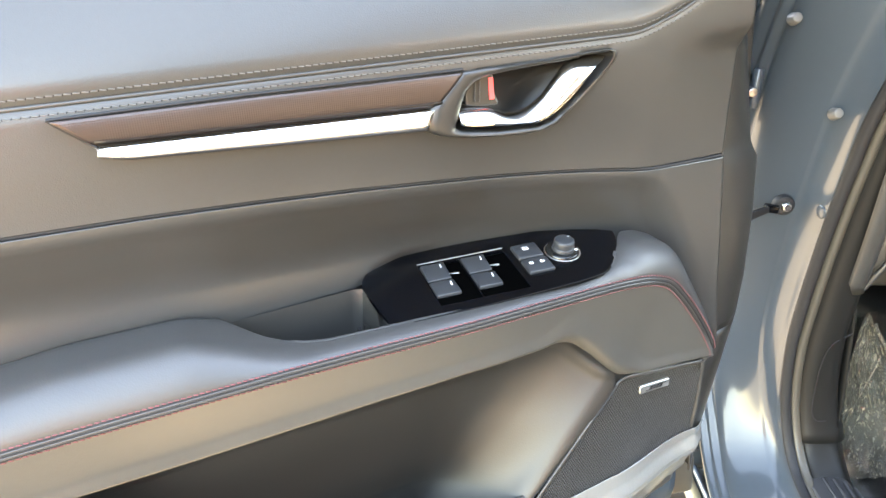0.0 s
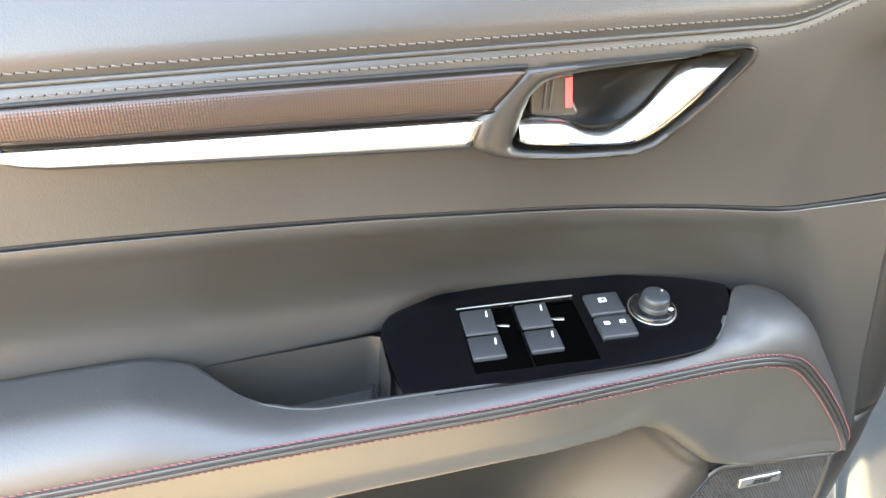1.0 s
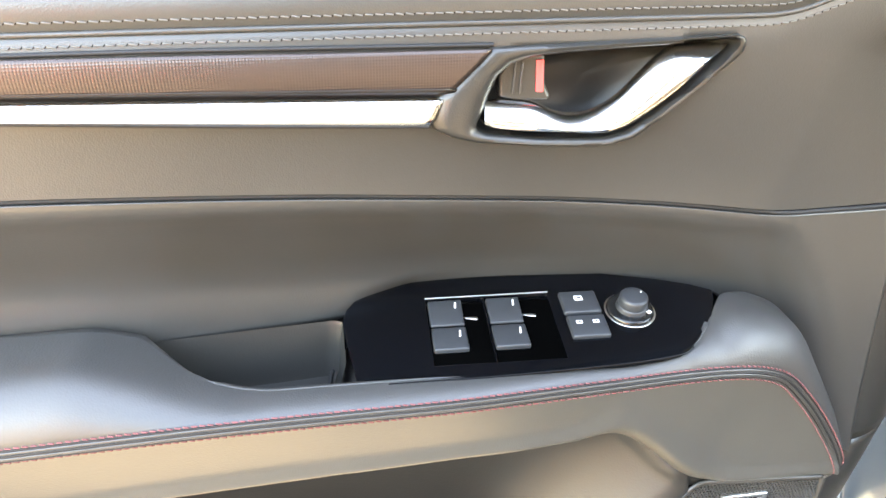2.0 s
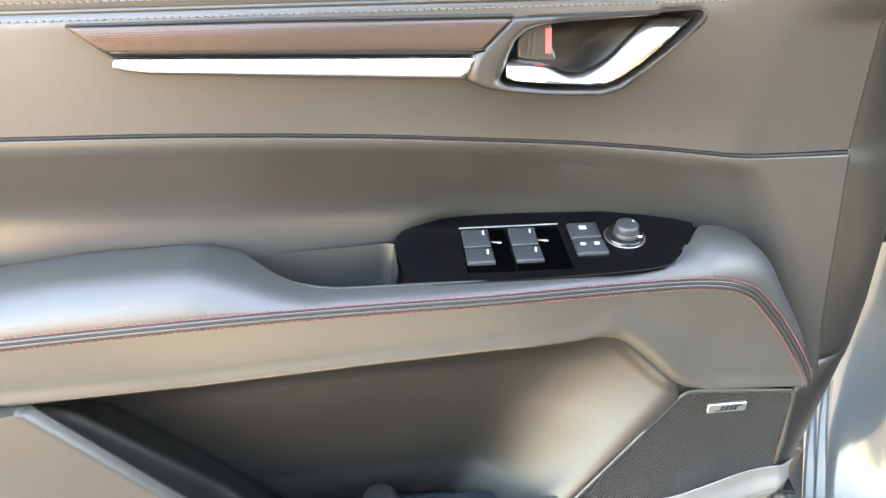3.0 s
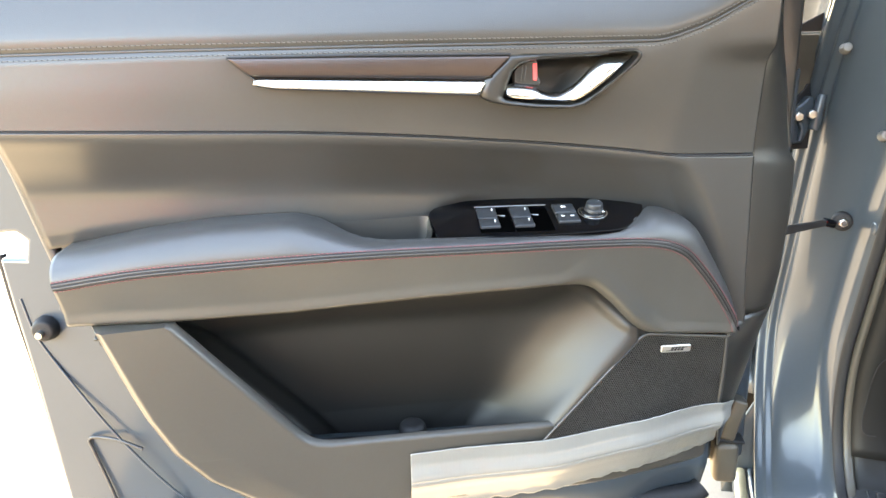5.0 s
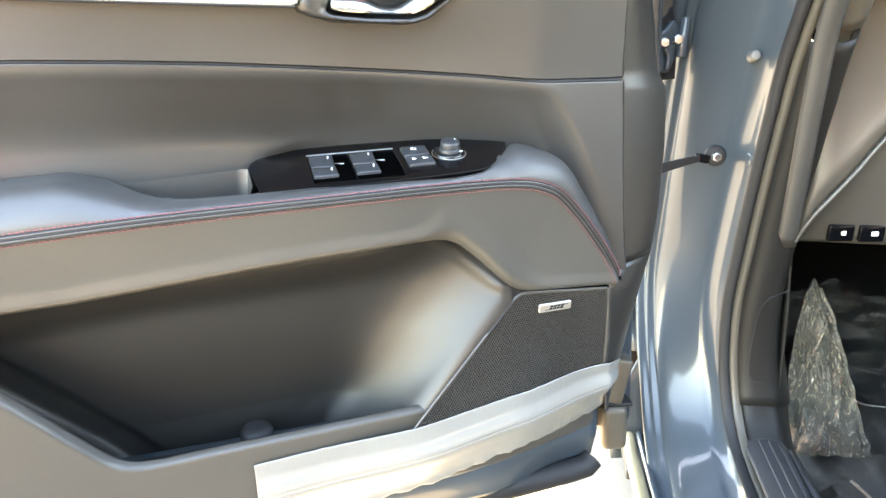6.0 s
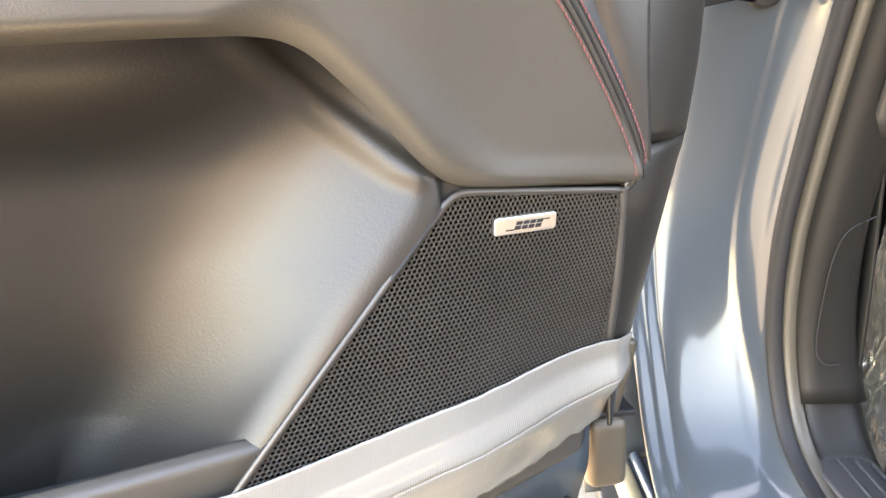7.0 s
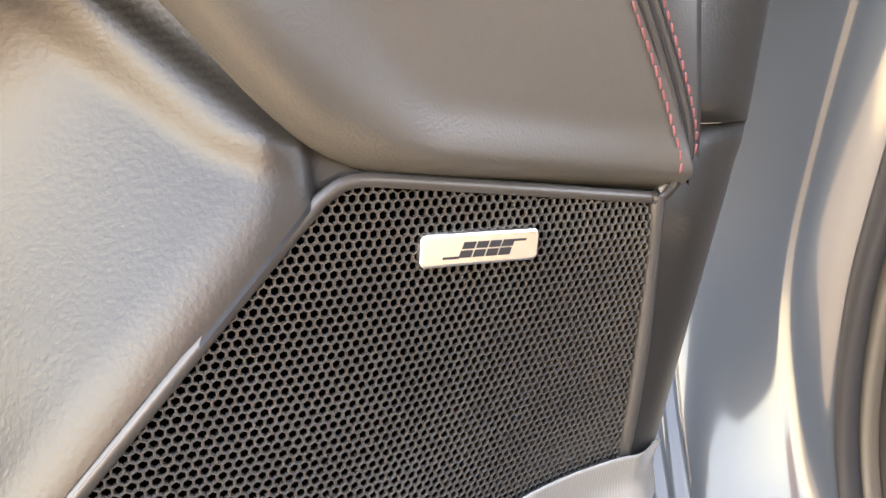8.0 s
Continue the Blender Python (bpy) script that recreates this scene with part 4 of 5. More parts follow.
# ---- front return of the trim, door shell ----
def front_return():
    outer = tab([(1.3, 0.640), (1.12, 0.645), (1.045, 0.660), (0.975, 0.672), (0.955, 0.677), (0.943, 0.687), (0.87, 0.688), (0.79, 0.682), (0.733, 0.672), (0.70, 0.661), (0.594, 0.632), (0.53, 0.615)])
    lower_front = tab([(0.74, 0.590), (0.715, 0.5915), (0.65, 0.598), (0.58, 0.604), (0.53, 0.606)])

    def span(z0, z1, n, name, label, inner, y0):
        def P(u, v):
            z = z0 + (z1 - z0) * v
            a, b = inner(z) - 0.001, outer(z)
            x = a + (b - a) * u
            y = y0(z) + 0.17 * (b - a) * u + (0.652 - y0(z) - 0.17 * (b - a)) * u ** 2 + 0.012 * step(0.93, 1, u)
            return x, y, z
        sheet(name, P, lin(0, 1, 24), lin(0, 1, n), PLASTIC, door, label, thick=0.003, sharp=70)

    def edge_y(z):
        x = FRONT(z)
        y = upper_y(x, min(z, 1.07)) if z > mid_z(x) else depth(x, z)
        return y + (0.6155 - y) * step(1.07, 1.12, z) + 0.0006
    span(0.7390, 1.26, 60, "front_return", "dark plastic front edge of the trim", FRONT, edge_y)
    span(0.53, 0.7386, 24, "front_return", "dark plastic lower front edge", lambda z: lower_front(z) + 0.025 * step(0.722, 0.732, z), lambda z: grille_y(0.59, z) + 0.0025 + 0.014 * step(0.715, 0.735, z))
    # slim rubber that follows the upper outer edge
    tube("edge_rubber", spline([(outer(z) + 0.004, 0.668, z) for z in (1.25, 1.15, 1.10, 1.045, 1.0, 0.96)], 40), 0.004, LINING, door, "slim rubber edge strip", sides=10)


front_return()


def door_shell():
    edge = [(-0.43, 1.28), (-0.385, 1.10), (-0.360, 0.990), (-0.350, 0.882), (-0.316, 0.886), (-0.302, 0.876), (-0.308, 0.852), (-0.344, 0.851),
            (-0.335, 0.776), (-0.322, 0.682), (-0.311, 0.583), (-0.300, 0.47), (-0.23, 0.44)]
    body = edge + [(0.20, 0.430), (0.585, 0.440), (0.612, 0.50), (0.640, 0.56), (0.672, 0.64), (0.690, 0.88), (0.66, 1.0), (0.648, 1.28)]
    slab("outer_panel", body, lambda x, z: 0.690 - 0.03 * step(0.9, 1.25, z), 0.085, PAINT, door, "blue-grey painted door panel", bevel=0.004)
    box("outer_skin", (1.10, 0.026, 0.86), (0.175, 0.790, 0.845), PAINT, door, "blue-grey outer door skin", bevel=0.008)
    # shut face at the latch end
    rim = edge + [(0.02, 0.44), (0.02, 0.55), (-0.06, 0.575), (-0.10, 0.62), (-0.13, 0.68), (-0.15, 0.72), (-0.185, 0.81), (-0.205, 0.86), (-0.23, 0.96), (-0.26, 1.06), (-0.33, 1.28)]
    slab("shut_face", rim, lambda x, z: 0.598 + 0.28 * max(0, -0.20 - x) + 0.03 * max(0, 0.56 - z), 0.09, PAINT, door, "painted door edge", bevel=0.005)
    # lower shell under the trim
    def P(u, v):
        x = -0.10 + 0.707 * u
        z = 0.440 + 0.12 * v
        return x, 0.610 + 0.046 * step(0.42, 0.60, x) + 0.022 * (1 - v) + 0.003 * math.cos(v * 9), z
    sheet("lower_shell", P, lin(0, 1, 60), lin(0, 1, 24), PAINT, door, "painted lower door shell", thick=0.05)
    box("front_shell", (0.034, 0.05, 0.45), (0.667, 0.695, 1.045), PLASTIC, door, bevel=0.006)
    tube("bottom_seal", spline([(-0.20, 0.655, 0.438), (0.10, 0.652, 0.432), (0.40, 0.655, 0.430), (0.58, 0.664, 0.432), (0.602, 0.668, 0.440)], 50), 0.016, BLACK, door, "black rubber bottom seal", sides=12)
    box("belt_cap", (1.02, 0.16, 0.012), (0.13, 0.625, 1.262), BLACK, door, "black belt seal on the door top", bevel=0.003)
    # near-black strip added in place of the shadow below the door
    box("under_door_shade", (0.82, 0.085, 0.012), (0.190, 0.705, 0.408), CARPET, door, "black strip standing for the shade under the door", bevel=0.004, turn=(-8, 0, 1))
    # weatherstrip along the trim edge
    strip = [(LEFT(z) - 0.034, 0.594, z) for z in lin(1.26, 0.50, 60)]
    tube("weatherstrip", strip, 0.0085, DARK, door, "dark rubber weatherstrip", sides=10)
    for run in ([(-0.378, 1.06), (-0.366, 0.955), (-0.361, 0.893)], [(-0.356, 0.848), (-0.348, 0.776), (-0.335, 0.682), (-0.323, 0.570), (-0.311, 0.47)]):
        tube("edge_seal", spline([(x - 0.002, 0.672, z) for x, z in run], 40), 0.006, BLACK, door, "black rubber edge seal", sides=10)
    # pressed crease, buffer, plug and slot on the shut face
    tube("pressed_crease", spline([(x, 0.598 + 0.28 * max(0, -0.20 - x) + 0.03 * max(0, 0.56 - z), z) for x, z in ((-0.324, 0.80), (-0.31, 0.749), (-0.272, 0.688), (-0.228, 0.627), (-0.18, 0.566), (-0.136, 0.512), (-0.11, 0.48))], 50), 0.0018, PAINT, door)
    buf = disc("rubber_buffer", 0.017, 0.013, 0.016, pose(-0.294, 0.616, 0.764, 90), BLACK, door, "black rubber door buffer", bevel=0.003)
    disc("buffer_centre", 0.0055, 0.004, 0.008, pose(-0.296, 0.605, 0.761, 90), STEEL, buf)
    plug = disc("drain_plug", 0.013, 0.010, 0.006, pose(-0.158, 0.597, 0.512, 90), PAINT, door, "small round plug", bevel=0.002)
    disc("plug_centre", 0.007, 0.006, 0.005, pose(-0.156, 0.593, 0.508, 90), BLACK, plug)
    box("slot", (0.007, 0.002, 0.024), (-0.264, 0.6155, 0.783), DARK, door, bevel=0.0008, turn=(0, -28, 0))
    tube("pressed_recess", spline([(x, 0.598 + 0.28 * max(0, -0.20 - x) + 0.03 * max(0, 0.56 - z) + 0.0006, z) for x, z in ((-0.228, 0.485), (-0.240, 0.535), (-0.258, 0.594), (-0.262, 0.606), (-0.254, 0.613), (-0.222, 0.612), (-0.19, 0.600))], 60), 0.0022, DARK, door)


door_shell()


def hinge_side():
    low = tagged(new("door_hinge"), "tan painted steel lower door hinge")
    low.parent = door
    box("hinge_leaf", (0.038, 0.04, 0.070), (0.674, 0.745, 0.438), HINGE, low, bevel=0.009, turn=(0, 0, -12))
    box("hinge_arm", (0.024, 0.03, 0.072), (0.681, 0.744, 0.513), HINGE, low, bevel=0.005, turn=(0, 14, -12))
    box("hinge_gap", (0.044, 0.03, 0.006), (0.680, 0.746, 0.4755), BLACK, low, bevel=0.002, turn=(0, 4, -12))
    top = tagged(new("door_hinge"), "blue-grey painted steel upper door hinge with two bolts")
    top.parent = door
    slab("hinge_leaf", [(0.729, 0.998), (0.746, 1.008), (0.757, 1.019), (0.764, 1.018), (0.768, 1.004), (0.767, 0.976), (0.752, 0.951), (0.731, 0.950)],
         lambda x, z: 0.752 + 0.25 * (x - 0.735), 0.018, PAINT, top, bevel=0.004)
    disc("hinge_pin", 0.0075, 0.0070, 0.052, pose(0.771, 0.756, 0.996, 0, 8, 0), PAINT, top, bevel=0.002)
    for x, z in ((0.7375, 0.991), (0.7575, 0.994)):
        disc("hinge_bolt", 0.0072, 0.0064, 0.010, pose(x, 0.748, z, 90, 0, -14), STEEL, top, bevel=0.001, sides=6)
    tube("hinge_rib", spline([(0.741, 0.751, 0.984), (0.746, 0.750, 0.972), (0.744, 0.750, 0.956)], 14), 0.0035, PAINT, top)
    slab("door_leaf", [(0.686, 1.06), (0.686, 0.958), (0.689, 0.949), (0.695, 0.944), (0.702, 0.944), (0.707, 0.950), (0.708, 1.06)], lambda x, z: 0.699 + 0.3 * (x - 0.686), 0.006, PAINT, top, bevel=0.002)
    # black plate as the shade behind the hinge, and the wing's painted and bare flanges
    slab("hinge_shade_plate", [(0.727, 0.940), (0.729, 1.010), (0.741, 1.013), (0.748, 1.021), (0.755, 1.026), (0.760, 1.035), (0.770, 1.037), (0.777, 1.020), (0.774, 0.940)],
         lambda x, z: 0.768 + 0.2 * (x - 0.735), 0.004, BLACK, door, "black plate for the shade behind the hinge", bevel=0.001)
    slab("wing_edge_flange", [(0.740, 1.1055), (0.7865, 1.1055), (0.7675, 1.036), (0.752, 1.018), (0.738, 1.005)], lambda x, z: 0.772 + 0.2 * (x - 0.735), 0.004, HINGE, door,
         "tan painted flange above the hinge", bevel=0.0015)
    slab("wing_corner", [(0.736, 1.1095), (0.736, 1.1185), (0.783, 1.139), (0.835, 1.155), (0.835, 1.132), (0.789, 1.1095)], lambda x, z: 0.770 + 0.2 * (x - 0.735), 0.004, BROWN, door,
         "dull brown corner above the flange", bevel=0.0015)
    tube("flange_edge", [(0.738, 0.7695, 1.1075), (0.7885, 0.779, 1.1075)], 0.0011, CHROME, door)
    slab("wing_side", [(0.708, 1.150), (0.736, 1.1185), (0.7385, 1.105), (0.736, 1.005), (0.722, 1.000), (0.708, 1.03)], lambda x, z: 0.766 + 0.2 * (x - 0.735), 0.005, PAINT, door,
         "blue-grey painted flange beside the hinge", bevel=0.0015)


hinge_side()


def check_strap():
    ob = tagged(new("check_strap"), "black steel door check strap bolted to the pillar", "door check")
    arm = spline([(0.685, 0.722, 0.822), (0.74, 0.727, 0.829), (0.78, 0.732, 0.833), (0.803, 0.735, 0.835)], 24)
    verts, faces = [], []
    for i, p in enumerate(arm):
        hgt = 0.0085 - 0.0045 * i / 23
        for dy, dz in ((-0.003, -hgt), (-0.003, hgt), (0.003, hgt), (0.003, -hgt)):
            verts.append(p + Vector((0, dy, dz)))
    for i in range(23):
        for k in range(4):
            faces.append((i * 4 + k, i * 4 + 4 + k, i * 4 + 4 + (k + 1) % 4, i * 4 + (k + 1) % 4))
    faces += [(0, 1, 2, 3), (95, 94, 93, 92)]
    rounded(link_mesh("strap", verts, faces, BLACK, ob, smooth=False), 0.0015, 2)
    box("bracket", (0.020, 0.010, 0.012), (0.795, 0.733, 0.834), PIANO, ob, bevel=0.003, turn=(0, 12, -25))
    disc("eyelet", 0.0150, 0.0140, 0.012, pose(0.815, 0.732, 0.836, 90, 0, -25), BLACK, ob, bevel=0.003)
    b = disc("bolt", 0.0072, 0.0066, 0.010, pose(0.8115, 0.7235, 0.836, 90, 0, -25), STEEL, ob, "bright hex bolt", bevel=0.0012, sides=6)
    disc("bolt_centre", 0.0040, 0.0038, 0.002, pose(0.8093, 0.7180, 0.836, 90, 0, -25), DARK, b)


check_strap()


# ---- protective film along the bottom of the trim ----
def film_strip():
    top = soft([(0.150, 0.5765), (0.157, 0.577), (0.341, 0.585), (0.45, 0.5995), (0.527, 0.6035), (0.555, 0.6045), (0.588, 0.6035), (0.61, 0.6015), (0.64, 0.594)], 0.008)
    bot = soft([(0.150, 0.478), (0.216, 0.482), (0.293, 0.490), (0.372, 0.500), (0.452, 0.515), (0.534, 0.519), (0.580, 0.524), (0.604, 0.532), (0.622, 0.545), (0.642, 0.560)], 0.01)

    def P(u, v):
        x = 0.156 + (0.474 - 0.018 * v) * u
        ragged = 0.004 * noise.noise(Vector((x * 60, 0, 3))) + 0.0008 * noise.noise(Vector((x * 160, 2, 3)))
        zt, zb = top(x) + 0.0006 * noise.noise(Vector((x * 80, 5, 0))), bot(x) 
        z = zt + (zb - zt) * v + ragged * step(0.8, 1.0, v)
        y = (max(grille_y(x, z), 0) - 0.004 if x > 0.37 else lower_y(x, max(z, 0.56)) - 0.0035 if x < 0.21 else 0)
        if 0.21 <= x <= 0.37:
            k = step(0.21, 0.37, x)
            y = (lower_y(x, max(z, 0.56)) - 0.0035) * (1 - k) + (grille_y(x, z) - 0.004) * k
        y += 0.015 * step(0.602, 0.634, x)
        y += 0.017 * step(0.42, 1.05, v) ** 1.2 - 0.004 * step(0.2, 0.42, v) * (1 - step(0.42, 0.7, v))
        y += 0.0005 * noise.noise(Vector((x * 9, z * 30, 1))) + 0.00007 * noise.noise(Vector((x * 420, z * 12, 4)))
        return x, y, z
    ob = new("protective_film")
    sheet("stuck_band", P, lin(0, 1, 360), lin(0, 0.45, 18), FILM, ob, "milky band stuck to the trim", thick=0.0006, sharp=80)
    sheet("loose_flap", P, lin(0, 1, 360), lin(0.45, 1, 22), FILM, ob, "loose torn lower flap", thick=0.0006, sharp=80)
    tagged(ob, "torn milky white protective film stuck along the door trim bottom", "film")


FILM = material("milky_film", (0.145, 0.144, 0.135), 0.35, vary=0.10, scale=14, grain=0.25, grain_scale=300, coat=0.8)
FILM.node_tree.nodes["Principled BSDF"].inputs["Coat Roughness"].default_value = 0.14


def ribbed(m, pitch, strength):
    """Fine upright ribs pressed into a sheet."""
    n, l = m.node_tree.nodes, m.node_tree.links
    co = n.new("ShaderNodeTexCoord")
    wave = n.new("ShaderNodeTexWave")
    wave.inputs["Scale"].default_value, wave.inputs["Distortion"].default_value = 0.314 / pitch, 0.6
    l.new(co.outputs["Object"], wave.inputs["Vector"])
    bump = n.new("ShaderNodeBump")
    bump.inputs["Strength"].default_value, bump.inputs["Distance"].default_value = strength, 0.0004
    l.new(wave.outputs[1], bump.inputs["Height"])
    l.new(bump.outputs[0], n["Principled BSDF"].inputs["Normal"])


ribbed(FILM, 0.0016, 0.22)
film_strip()


# ---- the car body round the door opening ----
body = tagged(new("car"), "blue-grey car body with an open front doorway", "car")
body.matrix_world = pose(0.83, 0.70, 0, 0, 0, -24.8)
# line of the door seal in the car's own length (q) and height (z)
LOOP = spline([(0.070, -0.33, 1.40), (0.040, -0.215, 1.20), (0.018, -0.092, 1.0), (0.011, -0.050, 0.9), (0.004, -0.020, 0.8), (-0.004, 0.001, 0.7), (-0.011, 0.009, 0.62), (-0.011, 0.008, 0.54), (-0.006, -0.006, 0.475), (-0.002, -0.034, 0.436),
               (0.0, -0.085, 0.420), (0.0, -0.16, 0.417), (0.0, -0.5, 0.417), (0.0, -1.0, 0.417), (0.0, -1.5, 0.43)], 160)


def sweep(name, section, mat, label="", thick=0.004, lo=0, hi=160, parent=None, facing=(-0.5, -0.8, 0.3), sharp=60, wob=None):
    n = len(LOOP)

    def P(u, v):
        i = lo + int(round(u * (hi - lo - 1)))
        d = (LOOP[min(i + 1, n - 1)] - LOOP[max(i - 1, 0)]).normalized()
        o = Vector((0, -d.z, d.y))                    # away from the opening
        k = v * (len(section) - 1)
        a = int(min(len(section) - 2, math.floor(k)))
        f = k - a
        p = section[a][0] * (1 - f) + section[a + 1][0] * f
        w = section[a][1] * (1 - f) + section[a + 1][1] * f
        q = LOOP[i] + o * (w * (1 - 0.60 * step(0.68, 0.46, LOOP[i].z)))      # the pillar lies down into the flat sill
        return q.x + p, q.y, q.z
    return sheet(name, P, lin(0, 1, hi - lo), lin(0, 1, len(section)), mat, parent or body, label, thick, facing, sharp=sharp)


def fine(section, n):
    return [(v[0], v[1]) for v in spline([(a, b, 0) for a, b in section], n)]


sweep("door_pillar", fine([(0.010, 0.002), (0.006, 0.010), (0.001, 0.026), (-0.007, 0.041), (-0.014, 0.0475), (-0.020, 0.051), (-0.046, 0.074), (-0.068, 0.092), (-0.078, 0.106), (-0.079, 0.112), (-0.091, 0.117), (-0.092, 0.124), (-0.104, 0.130), (-0.106, 0.142), (-0.100, 0.150)], 70), PAINT,
      "glossy blue-grey painted door pillar and sill")
sweep("hinge_bay", fine([(-0.099, 0.149), (-0.106, 0.156), (-0.104, 0.185), (-0.110, 0.23), (-0.16, 0.26)], 20), PAINT, "painted hinge bay ahead of the pillar", hi=62)
sweep("door_seal", fine([(0.006, 0.008), (0.004, 0.001), (0.008, -0.006), (0.015, -0.007), (0.019, -0.002), (0.020, 0.004)], 18), BLACK, "black rubber door seal", thick=0.002)
sweep("seal_lip", fine([(0.019, 0.004), (0.020, -0.004), (0.025, -0.008), (0.031, -0.006), (0.033, 0.002)], 14), LIP, "inner seal lip, beige-grey as if sunlit", thick=0.002)
TRIM = fine([(0.032, 0.004), (0.035, -0.006), (0.045, -0.012), (0.062, -0.012), (0.078, -0.004), (0.088, 0.020), (0.100, 0.07), (0.115, 0.16)], 28)
cut = next(i for i, c in enumerate(LOOP) if c.z < 1.004)
foot = next(i for i, c in enumerate(LOOP) if c.z < 0.468)
# One trim in two tones: painted sunlit above the cut, shaded below.
sweep("pillar_trim", TRIM, LIP, "plastic windscreen pillar trim, beige-grey as if sunlit", hi=cut)
sweep("kick_trim", TRIM, KICK, "plastic pillar and kick trim in a shaded dark grey", lo=cut, hi=foot)
sweep("kick_foot", [(p, w + 0.006) for p, w in TRIM], KICK, "foot of the kick trim", lo=foot - 2, hi=next(i for i, c in enumerate(LOOP) if c.z < 0.424))


def sill_plate():
    def P(u, v):
        q = 0.028 - 1.2 * u
        p = 0.024 + 0.094 * v
        z = 0.428 + 0.006 * math.sin(math.pi * min(1, v * 1.6)) - 0.05 * step(0.55, 1.0, v)
        return p, q, z
    ob = sheet("scuff_plate", P, lin(0, 1, 40), lin(0, 1, 24), DARK, body, "ribbed black sill scuff plate", thick=0.004, facing=(0, 0, 1))
    for k in range(5):
        p = 0.046 + 0.0125 * k
        v = (p - 0.033) / 0.085
        z = 0.428 + 0.006 * math.sin(math.pi * min(1, v * 1.6)) - 0.05 * step(0.55, 1.0, v)
        tube("rib", [(p, -0.045 - 0.006 * k, z + 0.0005), (p, -0.6, z + 0.0005), (p, -1.15, z + 0.0005)], 0.0022, DARK, ob)


sill_plate()


def sill_flange():
    """Outer edge of the sill: a lip with sunlight put into its beige, a rounded painted bead and the painted end that
    rises to the hinge.
    """
    qs = lin(0.066, -1.10, 40)
    run = lambda u: qs[int(round(u * 39))]
    ease = lambda q: 0.014 * step(0.07, -0.30, q)          # the edge draws in a little towards the rear
    sheet("sill_lip", lambda u, v: (-0.135 + 0.017 * v + ease(run(u)), run(u), 0.3705 + 0.0025 * math.sin(math.pi * v)), lin(0, 1, 40), lin(0, 1, 6), SUNLIT_LIP, body,
          "outer sill lip coloured as if sunlit", thick=0.006, facing=(0, 0, 1))
    tube("sill_bead", [(-0.1095 + ease(q), q - 0.004, 0.3715) for q in qs], 0.0058, PAINT, body, "rounded painted bead along the sill", sides=12)
    sheet("sill_base", lambda u, v: (-0.136 + 0.080 * v + ease(run(u)), run(u), 0.3655 + 0.012 * step(0.45, 1.0, v)), lin(0, 1, 40), lin(0, 1, 8), PAINT, body, "painted foot of the sill", thick=0.01, facing=(0, 0, 1))

    def end(u, v):
        z = 0.362 + 0.178 * v
        p0 = -0.136 - 0.003 * step(0.0, 0.3, v) + 0.038 * step(0.35, 1.0, v)
        return p0 + (-0.050 - p0) * u, 0.076 + 0.012 * u - 0.006 * math.sin(math.pi * u) + 0.012 * v, z
    sheet("sill_end", end, lin(0, 1, 16), lin(0, 1, 20), PAINT, body, "painted sill end below the hinge", thick=0.006, facing=(0, -1, 0))


# Beige that paints sunlight onto the sill lip.
SUNLIT_LIP = material("sunlit_sill_beige", (0.20, 0.165, 0.095), 0.55, vary=0.15, scale=30, grain=0.3, grain_scale=300)
sill_flange()


def kick_panel():
    # removable side panel in the footwell
    def P(u, v):
        p = 0.080 + 0.03 * u * u + 0.02 * u
        q = 0.005 + 0.30 * u
        z = 0.36 + 0.40 * v
        return p + 0.004 * math.sin(math.pi * v), q, z
    k = sheet("kick_panel", P, lin(0, 1, 20), lin(0, 1, 20), KICK, body, "plastic kick panel in a shaded dark grey", facing=(0.6, -0.8, 0))
    loop = spline([(0.081, 0.004, 0.645), (0.049, -0.009, 0.634), (0.039, -0.008, 0.606), (0.034, -0.0075, 0.556), (0.033, -0.010, 0.523), (0.0395, -0.0138, 0.511), (0.0535, -0.0131, 0.510)], 50)
    tube("panel_line", loop, 0.0008, BLACK, k)


kick_panel()


